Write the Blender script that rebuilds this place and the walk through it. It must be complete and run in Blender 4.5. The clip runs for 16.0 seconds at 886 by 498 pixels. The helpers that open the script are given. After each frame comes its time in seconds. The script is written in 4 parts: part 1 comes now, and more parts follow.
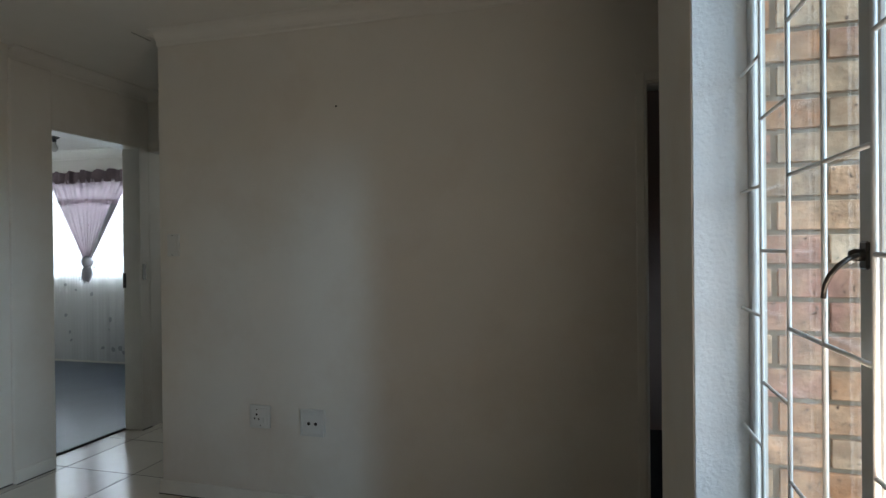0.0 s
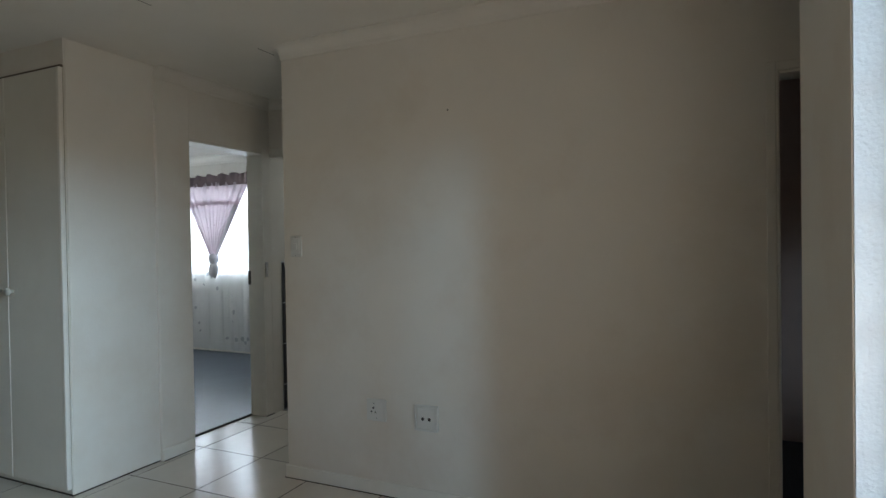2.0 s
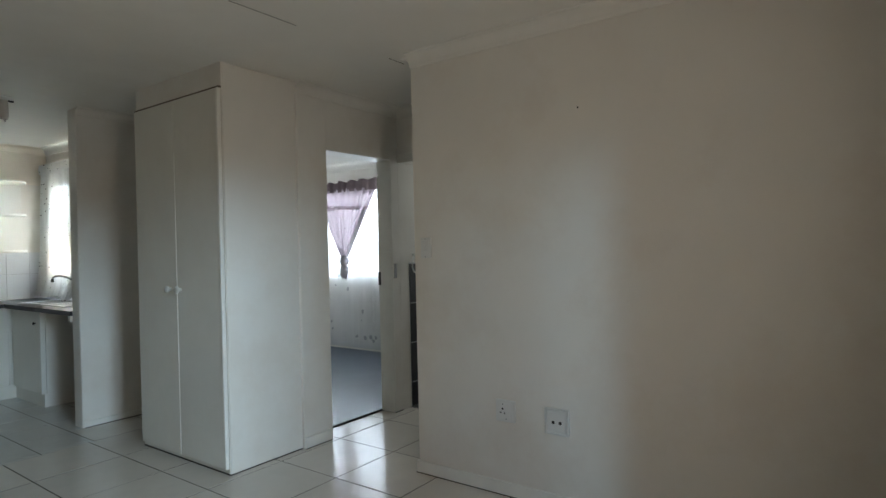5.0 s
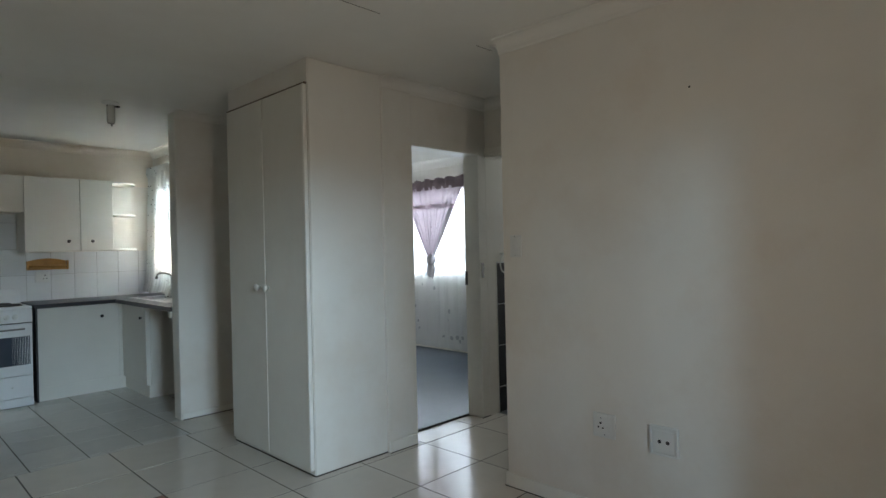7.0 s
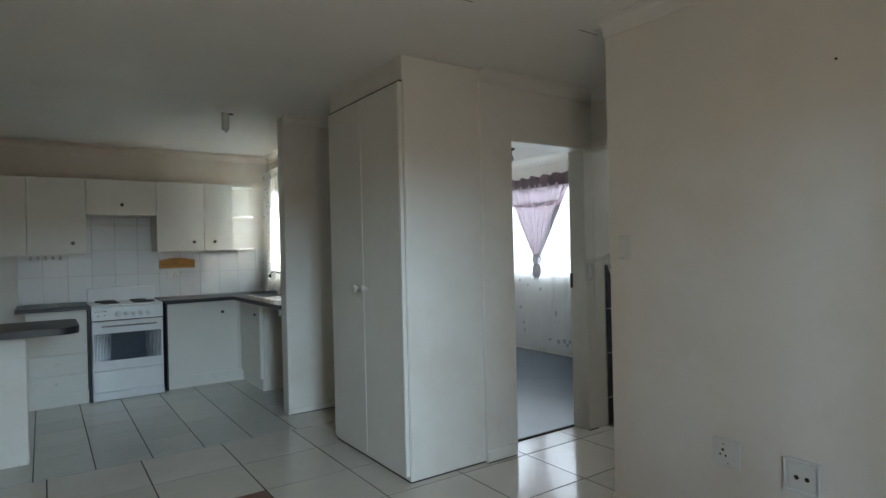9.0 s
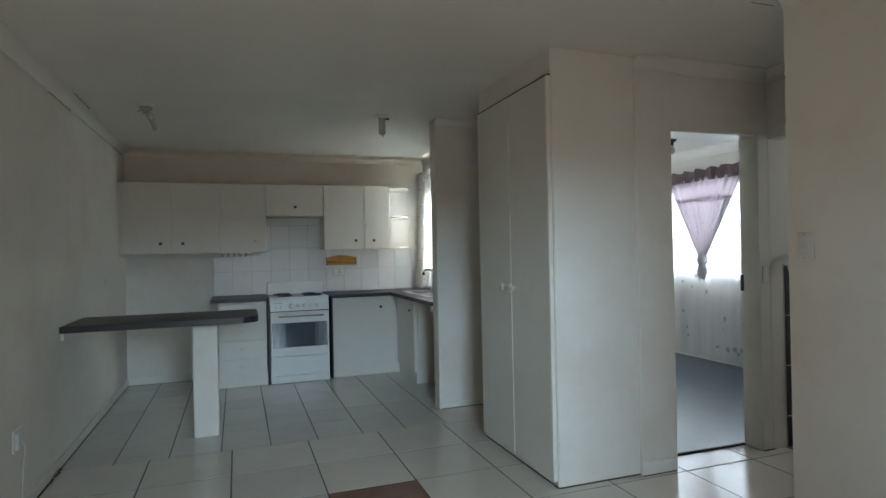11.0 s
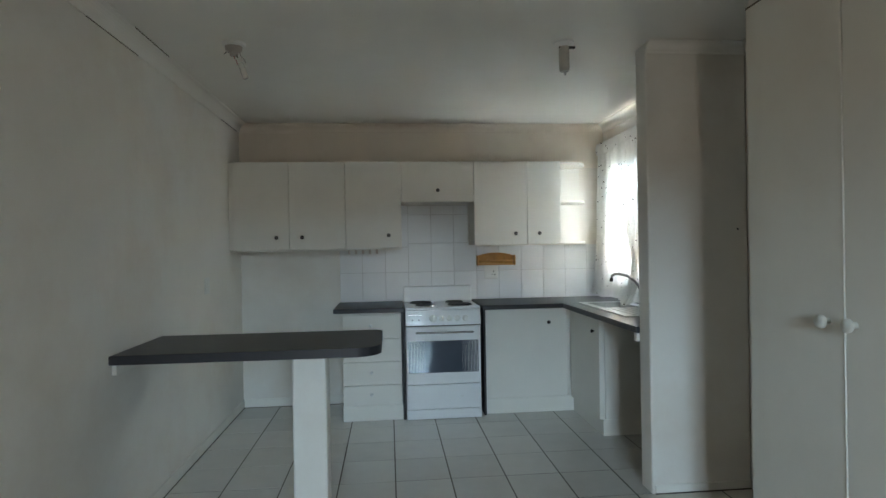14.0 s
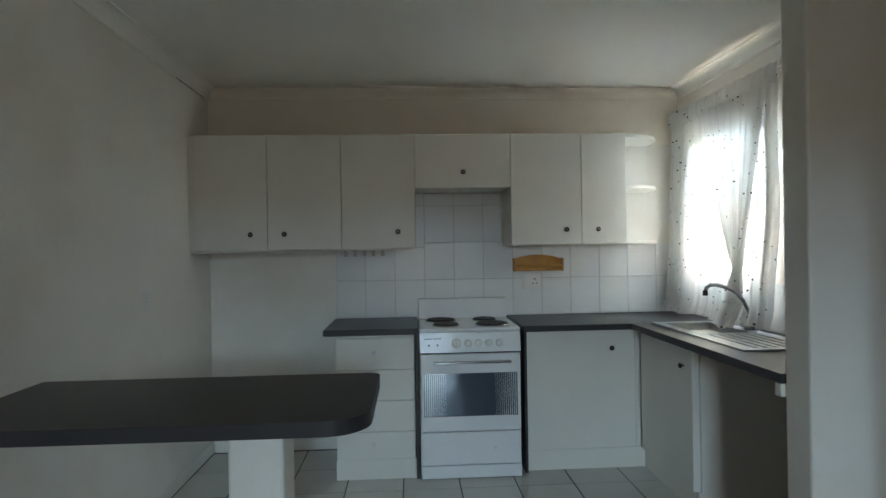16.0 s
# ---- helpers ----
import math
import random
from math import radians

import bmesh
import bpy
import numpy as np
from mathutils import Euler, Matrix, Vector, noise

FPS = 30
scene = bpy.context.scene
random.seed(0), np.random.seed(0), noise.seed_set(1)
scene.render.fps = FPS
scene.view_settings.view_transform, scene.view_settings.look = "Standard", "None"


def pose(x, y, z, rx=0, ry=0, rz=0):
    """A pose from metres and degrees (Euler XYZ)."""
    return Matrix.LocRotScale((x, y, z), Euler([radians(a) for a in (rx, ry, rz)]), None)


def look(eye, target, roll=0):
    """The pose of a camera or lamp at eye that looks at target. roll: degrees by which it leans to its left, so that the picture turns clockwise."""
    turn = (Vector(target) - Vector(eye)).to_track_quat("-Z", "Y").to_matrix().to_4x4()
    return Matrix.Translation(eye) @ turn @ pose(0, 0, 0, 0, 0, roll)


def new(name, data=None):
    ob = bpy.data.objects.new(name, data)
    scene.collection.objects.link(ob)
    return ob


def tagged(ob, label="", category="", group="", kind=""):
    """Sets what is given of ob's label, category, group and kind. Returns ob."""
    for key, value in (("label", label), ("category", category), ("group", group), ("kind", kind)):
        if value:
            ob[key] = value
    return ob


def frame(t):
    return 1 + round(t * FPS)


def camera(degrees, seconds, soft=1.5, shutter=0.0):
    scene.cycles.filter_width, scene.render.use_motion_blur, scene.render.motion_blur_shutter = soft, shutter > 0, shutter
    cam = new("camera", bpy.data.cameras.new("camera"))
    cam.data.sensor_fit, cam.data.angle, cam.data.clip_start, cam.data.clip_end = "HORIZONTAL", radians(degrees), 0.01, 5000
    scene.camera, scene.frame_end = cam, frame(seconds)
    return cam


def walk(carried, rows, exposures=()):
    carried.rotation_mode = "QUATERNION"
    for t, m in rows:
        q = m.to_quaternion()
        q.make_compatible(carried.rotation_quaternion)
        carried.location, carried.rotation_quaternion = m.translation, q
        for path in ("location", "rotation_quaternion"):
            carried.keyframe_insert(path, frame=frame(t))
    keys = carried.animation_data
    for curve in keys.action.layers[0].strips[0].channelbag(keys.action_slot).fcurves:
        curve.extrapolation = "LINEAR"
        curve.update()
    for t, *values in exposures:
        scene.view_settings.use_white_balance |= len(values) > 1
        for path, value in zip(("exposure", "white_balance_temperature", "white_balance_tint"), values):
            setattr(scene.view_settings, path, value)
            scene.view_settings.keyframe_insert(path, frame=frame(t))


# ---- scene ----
cam = camera(74.6, 16.0)
PATH = [
    (0, (0.221, -0.735, 1.322), (2.15, -0.208, 1.313), -0.6),
    (0.5, (0.217, -0.721, 1.336), (2.123, -0.116, 1.32), -0.6),
    (1, (0.201, -0.705, 1.351), (2.08, -0.022, 1.328), -0.7),
    (1.5, (0.199, -0.694, 1.348), (2.047, 0.069, 1.322), -0.8),
    (2, (0.171, -0.666, 1.356), (1.99, 0.166, 1.331), -0.9),
    (2.5, (0.155, -0.643, 1.353), (1.944, 0.252, 1.332), -0.9),
    (3, (0.139, -0.623, 1.361), (1.901, 0.324, 1.337), -1.1),
    (3.5, (0.125, -0.62, 1.364), (1.856, 0.383, 1.343), -1.1),
    (4, (0.125, -0.619, 1.36), (1.82, 0.442, 1.344), -1.2),
    (6.5, (0.238, -0.537, 1.345), (1.716, 0.81, 1.339), -1.3),
    (7, (0.29, -0.478, 1.346), (1.715, 0.926, 1.34), -1.3),
    (7.5, (0.322, -0.442, 1.358), (1.69, 1.016, 1.35), -1.3),
    (8, (0.381, -0.423, 1.356), (1.684, 1.094, 1.351), -1.3),
    (10.5, (0.495, -0.392, 1.372), (1.29, 1.443, 1.371), -1.3),
    (11, (0.508, -0.383, 1.358), (1.176, 1.502, 1.362), -1.2),
    (11.5, (0.501, -0.295, 1.346), (1.055, 1.627, 1.351), -1.1),
    (12, (0.52, -0.058, 1.372), (0.96, 1.893, 1.371), -1.0),
    (12.5, (0.572, 0.231, 1.38), (0.925, 2.2, 1.376), -0.9),
    (13, (0.636, 0.566, 1.39), (0.912, 2.546, 1.385), -1.0),
    (13.5, (0.676, 0.917, 1.386), (0.888, 2.906, 1.383), -1.0),
    (14, (0.694, 1.238, 1.383), (0.88, 3.229, 1.376), -1.0),
    (14.5, (0.712, 1.551, 1.399), (0.875, 3.544, 1.39), -1.0),
    (15, (0.71, 1.867, 1.396), (0.849, 3.863, 1.388), -1.0),
    (15.5, (0.722, 2.138, 1.383), (0.847, 4.134, 1.377), -0.9),
    (16, (0.772, 2.427, 1.378), (0.884, 4.424, 1.376), -0.9),
]
WALK_EXPOSURE = [(0.0, 2.02), (0.5, 2.12), (1.5, 2.34), (2.5, 2.68), (3.5, 2.82), (7.5, 2.6), (11.0, 2.66), (13.5, 2.97), (14.8, 2.99), (16.0, 2.65)]
walk(cam, [(t, look(eye, target, roll)) for t, eye, target, roll in PATH], WALK_EXPOSURE)

# ---- world, sun, window light ----
world = bpy.data.worlds.new("sky")
scene.world = world
world.use_nodes = True
wn = world.node_tree
sky = wn.nodes.new("ShaderNodeTexSky")
sky.sky_type = "NISHITA"
sky.sun_disc = False
sky.sun_elevation = radians(60)
sky.sun_rotation = radians(247)
wn.links.new(sky.outputs[0], wn.nodes["Background"].inputs[0])
wn.nodes["Background"].inputs[1].default_value = 0.07

sun_data = bpy.data.lights.new("sun", "SUN")
sun_data.energy = 0.3
sun_data.angle = radians(30)
sun_data.color = (1.0, 0.95, 0.89)
sun = new("sun", sun_data)
sun.matrix_world = look((-7, -3, 13.0), (0, 0, 0))


def window_lamp(name, eye, target, width, height, watts, color, spread=180):
    data = bpy.data.lights.new(name, "AREA")
    data.shape, data.size, data.size_y, data.energy, data.color = "RECTANGLE", width, height, watts, color
    data.spread = radians(spread)
    ob = new(name, data)
    ob.matrix_world = look(eye, target)
    return ob


window_lamp("kitchen_daylight", (2.90, 5.82, 1.80), (1.0, 5.70, -0.40), 0.68, 0.70, 8.6, (0.72, 0.88, 1.0), 150)
# warm fill lamp added for light bounced up from outside
window_lamp("kitchen_bounce_fill", (2.90, 5.82, 1.32), (1.0, 5.75, 2.2), 0.68, 0.20, 2.4, (1.0, 0.80, 0.58))
window_lamp("bedroom_daylight", (5.92, 5.05, 1.565), (3.0, 5.05, 0.30), 1.68, 1.10, 15.0, (0.74, 0.88, 1.0))
# added lamps for assumed sky above the far boundary, past the outer wall and along the brick wall
window_lamp("sky_gap_stand_in", (-4.05, -6.0, 3.45), (1.2, -1.0, 1.5), 0.62, 1.5, 24.0, (0.46, 0.76, 1.0))
window_lamp("sky_stand_in", (0.2, -14.0, 4.2), (0.8, 0.0, 1.9), 10.6, 2.8, 780.0, (0.56, 0.80, 1.0))
# warm fill added in the opening for bounce off ground and brick
window_lamp("lounge_bounce_fill", (0.775, -1.004, 0.90), (1.6, 2.6, 2.6), 0.22, 0.50, 1.15, (1.0, 0.83, 0.66), 150)
# fill lamp added behind an unseen opening to brighten the bathroom
window_lamp("bathroom_fill", (5.86, 2.1, 1.75), (4.2, 2.3, 1.0), 0.45, 0.45, 1.1, (0.85, 0.94, 1.0))


# ---- materials ----
def material(name, color, rough=0.6, metal=0.0, spread=0.08, scale=3.0, bump=0.0, bump_scale=120.0, per_object=0.0,
             stain=None, stain_scale=1.0, stain_most=0.3, speck=None, speck_scale=40.0, speck_size=0.2, coat=0.0, rough_spread=0.0):
    m = bpy.data.materials.new(name)
    m.use_nodes = True
    nt = m.node_tree
    b = nt.nodes["Principled BSDF"]
    b.inputs["Metallic"].default_value = metal
    b.inputs["Roughness"].default_value = rough
    if coat:
        b.inputs["Coat Weight"].default_value = coat
        b.inputs["Coat Roughness"].default_value = 0.08
    geo = nt.nodes.new("ShaderNodeTexCoord")
    src = geo.outputs["Object"]
    if per_object:
        inf = nt.nodes.new("ShaderNodeObjectInfo")
        add = nt.nodes.new("ShaderNodeVectorMath")
        add.operation = "MULTIPLY_ADD"
        nt.links.new(inf.outputs["Random"], add.inputs[0])
        add.inputs[1].default_value = (37, 19, 53)
        nt.links.new(src, add.inputs[2])
        src = add.outputs[0]
    big = nt.nodes.new("ShaderNodeTexNoise")
    big.inputs["Scale"].default_value = scale
    big.inputs["Detail"].default_value = 6
    big.inputs["Roughness"].default_value = 0.6
    nt.links.new(src, big.inputs["Vector"])
    ramp = nt.nodes.new("ShaderNodeMapRange")
    ramp.inputs["From Min"].default_value = 0.3
    ramp.inputs["From Max"].default_value = 0.7
    ramp.inputs["To Min"].default_value = 1 - spread
    ramp.inputs["To Max"].default_value = 1 + spread
    nt.links.new(big.outputs["Fac"], ramp.inputs["Value"])
    value = ramp.outputs[0]
    if per_object:
        pr = nt.nodes.new("ShaderNodeMapRange")
        pr.inputs["To Min"].default_value = 1 - per_object
        pr.inputs["To Max"].default_value = 1 + per_object
        nt.links.new(inf.outputs["Random"], pr.inputs["Value"])
        mul = nt.nodes.new("ShaderNodeMath")
        mul.operation = "MULTIPLY"
        nt.links.new(value, mul.inputs[0])
        nt.links.new(pr.outputs[0], mul.inputs[1])
        value = mul.outputs[0]
    hue = nt.nodes.new("ShaderNodeHueSaturation")
    hue.inputs["Color"].default_value = (*color, 1)
    nt.links.new(value, hue.inputs["Value"])
    out = hue.outputs[0]
    if stain:
        st = nt.nodes.new("ShaderNodeTexNoise")
        st.inputs["Scale"].default_value = stain_scale
        st.inputs["Detail"].default_value = 7
        st.inputs["Roughness"].default_value = 0.65
        off = nt.nodes.new("ShaderNodeVectorMath")
        off.inputs[1].default_value = (4.3, 11.7, 2.9)
        nt.links.new(src, off.inputs[0])
        nt.links.new(off.outputs[0], st.inputs["Vector"])
        sr = nt.nodes.new("ShaderNodeMapRange")
        sr.inputs["From Min"].default_value = 0.48
        sr.inputs["From Max"].default_value = 0.75
        sr.inputs["To Max"].default_value = stain_most
        nt.links.new(st.outputs["Fac"], sr.inputs["Value"])
        sm = nt.nodes.new("ShaderNodeMix")
        sm.data_type = "RGBA"
        nt.links.new(sr.outputs[0], sm.inputs["Factor"])
        nt.links.new(out, sm.inputs["A"])
        sm.inputs["B"].default_value = (*stain, 1)
        out = sm.outputs["Result"]
    if speck:
        vor = nt.nodes.new("ShaderNodeTexNoise")
        vor.inputs["Scale"].default_value = speck_scale
        vor.inputs["Detail"].default_value = 3
        nt.links.new(src, vor.inputs["Vector"])
        st = nt.nodes.new("ShaderNodeMapRange")
        st.inputs["From Min"].default_value = 0.72 - speck_size
        st.inputs["From Max"].default_value = 0.80 - speck_size
        nt.links.new(vor.outputs["Fac"], st.inputs["Value"])
        mix = nt.nodes.new("ShaderNodeMix")
        mix.data_type = "RGBA"
        nt.links.new(st.outputs[0], mix.inputs["Factor"])
        nt.links.new(out, mix.inputs["A"])
        mix.inputs["B"].default_value = (*speck, 1)
        out = mix.outputs["Result"]
    nt.links.new(out, b.inputs["Base Color"])
    if rough_spread:
        rr = nt.nodes.new("ShaderNodeMapRange")
        rr.inputs["From Min"].default_value = 0.3
        rr.inputs["From Max"].default_value = 0.7
        rr.inputs["To Min"].default_value = max(0.02, rough - rough_spread)
        rr.inputs["To Max"].default_value = rough + rough_spread
        nt.links.new(big.outputs["Fac"], rr.inputs["Value"])
        nt.links.new(rr.outputs[0], b.inputs["Roughness"])
    if bump:
        fine = nt.nodes.new("ShaderNodeTexNoise")
        fine.inputs["Scale"].default_value = bump_scale
        fine.inputs["Detail"].default_value = 4
        nt.links.new(src, fine.inputs["Vector"])
        bn = nt.nodes.new("ShaderNodeBump")
        bn.inputs["Strength"].default_value = bump
        bn.inputs["Distance"].default_value = 0.004
        nt.links.new(fine.outputs["Fac"], bn.inputs["Height"])
        nt.links.new(bn.outputs[0], b.inputs["Normal"])
    return m


def cloth(name, color, see_through, glow_through, motif=None, motif_scale=16.0, motif_size=0.16):
    """Thin fabric: diffuse, translucent and partly open weave, with a scattered motif."""
    m = bpy.data.materials.new(name)
    m.use_nodes = True
    nt = m.node_tree
    nt.nodes.remove(nt.nodes["Principled BSDF"])
    out = nt.nodes["Material Output"]
    tc = nt.nodes.new("ShaderNodeTexCoord")
    dif, tra, opn = (nt.nodes.new("ShaderNodeBsdf" + k) for k in ("Diffuse", "Translucent", "Transparent"))
    col = nt.nodes.new("ShaderNodeMix")
    col.data_type = "RGBA"
    col.inputs["A"].default_value = (*color, 1)
    col.inputs["B"].default_value = (*(motif or color), 1)
    vor = nt.nodes.new("ShaderNodeTexVoronoi")
    vor.inputs["Scale"].default_value = motif_scale
    nt.links.new(tc.outputs["Object"], vor.inputs["Vector"])
    near = nt.nodes.new("ShaderNodeMath")
    near.operation = "LESS_THAN"
    near.inputs[1].default_value = motif_size if motif else -1.0
    wob = nt.nodes.new("ShaderNodeTexNoise")
    wob.inputs["Scale"].default_value = motif_scale * 3
    nt.links.new(tc.outputs["Object"], wob.inputs["Vector"])
    sub = nt.nodes.new("ShaderNodeMath")
    sub.operation = "MULTIPLY_ADD"
    nt.links.new(wob.outputs["Fac"], sub.inputs[0])
    sub.inputs[1].default_value = 0.35
    nt.links.new(vor.outputs["Distance"], sub.inputs[2])
    nt.links.new(sub.outputs[0], near.inputs[0])
    nt.links.new(near.outputs[0], col.inputs["Factor"])
    for n in (dif, tra):
        nt.links.new(col.outputs["Result"], n.inputs["Color"])
    m1 = nt.nodes.new("ShaderNodeMixShader")
    m1.inputs[0].default_value = glow_through
    nt.links.new(dif.outputs[0], m1.inputs[1])
    nt.links.new(tra.outputs[0], m1.inputs[2])
    weave = nt.nodes.new("ShaderNodeMath")
    weave.operation = "MULTIPLY_ADD"
    nt.links.new(near.outputs[0], weave.inputs[0])
    weave.inputs[1].default_value = -0.7 * see_through
    weave.inputs[2].default_value = see_through
    m2 = nt.nodes.new("ShaderNodeMixShader")
    nt.links.new(weave.outputs[0], m2.inputs[0])
    nt.links.new(m1.outputs[0], m2.inputs[1])
    nt.links.new(opn.outputs[0], m2.inputs[2])
    nt.links.new(m2.outputs[0], out.inputs["Surface"])
    return m


def glass_material(name):
    m = bpy.data.materials.new(name)
    m.use_nodes = True
    nt = m.node_tree
    nt.nodes.remove(nt.nodes["Principled BSDF"])
    clear, gloss = nt.nodes.new("ShaderNodeBsdfTransparent"), nt.nodes.new("ShaderNodeBsdfGlossy")
    gloss.inputs["Roughness"].default_value = 0.02
    fres = nt.nodes.new("ShaderNodeLayerWeight")
    fres.inputs["Blend"].default_value = 0.12
    mix = nt.nodes.new("ShaderNodeMixShader")
    half = nt.nodes.new("ShaderNodeMath")
    half.operation = "MULTIPLY"
    half.inputs[1].default_value = 0.42
    nt.links.new(fres.outputs["Facing"], half.inputs[0])
    nt.links.new(half.outputs[0], mix.inputs[0])
    nt.links.new(clear.outputs[0], mix.inputs[1])
    nt.links.new(gloss.outputs[0], mix.inputs[2])
    nt.links.new(mix.outputs[0], nt.nodes["Material Output"].inputs["Surface"])
    return m


def brick_material():
    """Face brick: cream, orange or pink by the brick, with iron spots and pale bloom."""
    m = material("face_brick", (0.5, 0.3, 0.18), 0.9, spread=0.42, scale=20, bump=0.7, bump_scale=70, per_object=0.15,
                 stain=(0.36, 0.19, 0.11), stain_scale=16, stain_most=0.7, speck=(0.12, 0.065, 0.04), speck_scale=75, speck_size=0.10)
    nt = m.node_tree
    info = next(n for n in nt.nodes if n.type == "OBJECT_INFO")
    ramp = nt.nodes.new("ShaderNodeValToRGB")
    ramp.color_ramp.interpolation = "CONSTANT"
    tones = [(0.0, (0.54, 0.38, 0.25)), (0.26, (0.48, 0.23, 0.11)), (0.45, (0.42, 0.21, 0.15)), (0.62, (0.50, 0.29, 0.17)),
             (0.78, (0.45, 0.24, 0.17)), (0.9, (0.58, 0.43, 0.30))]
    while len(ramp.color_ramp.elements) < len(tones):
        ramp.color_ramp.elements.new(0.5)
    for e, (p, c) in zip(ramp.color_ramp.elements, tones):
        e.position, e.color = p, (*c, 1)
    nt.links.new(info.outputs["Random"], ramp.inputs[0])
    hue = next(n for n in nt.nodes if n.type == "HUE_SAT")
    # drifts of a second clay tone across each brick
    drift = nt.nodes.new("ShaderNodeTexNoise")
    drift.inputs["Scale"].default_value = 9.0
    drift.inputs["Detail"].default_value = 5
    nt.links.new(next(n for n in nt.nodes if n.type == "VECT_MATH" and n.operation == "MULTIPLY_ADD").outputs[0], drift.inputs["Vector"])
    step = nt.nodes.new("ShaderNodeMapRange")
    step.inputs["From Min"].default_value = 0.42
    step.inputs["From Max"].default_value = 0.62
    step.inputs["To Max"].default_value = 0.75
    nt.links.new(drift.outputs["Fac"], step.inputs["Value"])
    both = nt.nodes.new("ShaderNodeMix")
    both.data_type = "RGBA"
    nt.links.new(step.outputs[0], both.inputs["Factor"])
    nt.links.new(ramp.outputs[0], both.inputs["A"])
    both.inputs["B"].default_value = (0.53, 0.34, 0.21, 1)
    nt.links.new(both.outputs["Result"], hue.inputs["Color"])
    return m


PLASTER = material("white_plaster", (0.79, 0.76, 0.70), 0.75, spread=0.04, scale=1.2, bump=0.12, bump_scale=70,
                   stain=(0.58, 0.46, 0.34), stain_scale=1.3, stain_most=0.34)
TAN_TONE = material("tan_tone", (0.80, 0.725, 0.62), 0.75, spread=0.05, scale=1.5, bump=0.12, bump_scale=70,
                     stain=(0.58, 0.46, 0.33), stain_scale=1.8, stain_most=0.3)
ROUGH_PLASTER = material("rough_plaster", (0.75, 0.77, 0.78), 0.85, spread=0.05, scale=6, bump=0.55, bump_scale=110)
CEILING = material("ceiling_paint", (0.81, 0.785, 0.73), 0.85, spread=0.03, scale=1.2, bump=0.06, bump_scale=90,
                   stain=(0.62, 0.55, 0.45), stain_scale=0.6, stain_most=0.25)
TRIM = material("white_gloss_trim", (0.80, 0.775, 0.71), 0.4, spread=0.05, scale=5, bump=0.05, bump_scale=40)
LAMINATE = material("white_melamine", (0.77, 0.745, 0.68), 0.45, spread=0.03, scale=2.5, bump=0.03, bump_scale=150)
CUP_PAINT = material("cream_painted_board", (0.74, 0.71, 0.635), 0.5, spread=0.04, scale=2.2, bump=0.06, bump_scale=60,
                     stain=(0.60, 0.52, 0.40), stain_scale=1.4, stain_most=0.25)
WORKTOP = material("dark_laminate", (0.027, 0.027, 0.031), 0.38, spread=0.05, scale=8)
CRACK = material("dusty_hairline_crack", (0.26, 0.235, 0.20), 0.95, spread=0.4, scale=9)
SHADE_BROWN = material("shade_brown", (0.16, 0.13, 0.10), 0.9)
STRIP_BLACK = material("black_strip", (0.02, 0.02, 0.022), 0.5)
FLOOR_TILE = material("cream_ceramic_tile", (0.69, 0.645, 0.57), 0.2, spread=0.04, scale=5, bump=0.025, bump_scale=25, per_object=0.05)
KITCHEN_TILE = material("grey_cream_tile", (0.61, 0.595, 0.55), 0.26, spread=0.04, scale=6, bump=0.03, bump_scale=25, per_object=0.05)
BROWN_TILE = material("brown_tile", (0.20, 0.085, 0.05), 0.35, spread=0.12, scale=7, bump=0.03)
GROUT = material("dark_grout", (0.075, 0.064, 0.052), 0.95, spread=0.25, scale=12, bump=0.2)
WALL_TILE = material("white_glazed_tile", (0.76, 0.77, 0.77), 0.27, spread=0.02, scale=4, bump=0.03, bump_scale=9, per_object=0.025)
WALL_GROUT = material("grey_grout", (0.50, 0.49, 0.47), 0.9, spread=0.15, scale=20)
VINYL = material("blue_grey_vinyl", (0.08, 0.10, 0.13), 0.31, spread=0.15, scale=2, bump=0.01, bump_scale=60)
DARK_TILE = material("charcoal_tile", (0.035, 0.035, 0.038), 0.3, spread=0.15, scale=8)
STEEL = material("brushed_steel", (0.48, 0.49, 0.50), 0.34, metal=1.0, spread=0.06, scale=40)
CHROME = material("dull_chrome", (0.42, 0.42, 0.43), 0.22, metal=1.0, spread=0.05)
DARK_METAL = material("dark_bronze", (0.06, 0.055, 0.05), 0.4, metal=0.8, spread=0.2, scale=60)
ENAMEL = material("white_enamel", (0.78, 0.79, 0.79), 0.36, spread=0.02, scale=4, coat=0.12)
IRON = material("black_cast_iron", (0.016, 0.016, 0.017), 0.55, spread=0.3, scale=90, bump=0.1)
OVEN_GLASS = material("dark_oven_glass", (0.06, 0.075, 0.10), 0.08, spread=0.1, scale=4)
HOOK = material("beige_plastic", (0.42, 0.37, 0.33), 0.5)
PLASTIC = material("white_plastic", (0.74, 0.74, 0.71), 0.4, spread=0.02)
KNOB_WHITE = material("aged_white_plastic", (0.56, 0.54, 0.48), 0.4, spread=0.04)
BLACK = material("black_plastic", (0.02, 0.02, 0.02), 0.5)
ORANGE = material("varnished_pine", (0.52, 0.25, 0.045), 0.4, spread=0.15, scale=18, bump=0.05)
STEEL_PAINT = material("white_painted_steel", (0.74, 0.74, 0.72), 0.45, spread=0.08, scale=20, bump=0.08, bump_scale=90)
FRAME_PAINT = material("grey_white_frame_paint", (0.62, 0.62, 0.60), 0.5, spread=0.08, scale=14, bump=0.08)
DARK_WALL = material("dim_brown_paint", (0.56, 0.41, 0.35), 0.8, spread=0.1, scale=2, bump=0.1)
CARPET = material("dark_carpet", (0.05, 0.045, 0.045), 0.95, spread=0.3, scale=60, bump=0.4)
GLASS = glass_material("window_glass")
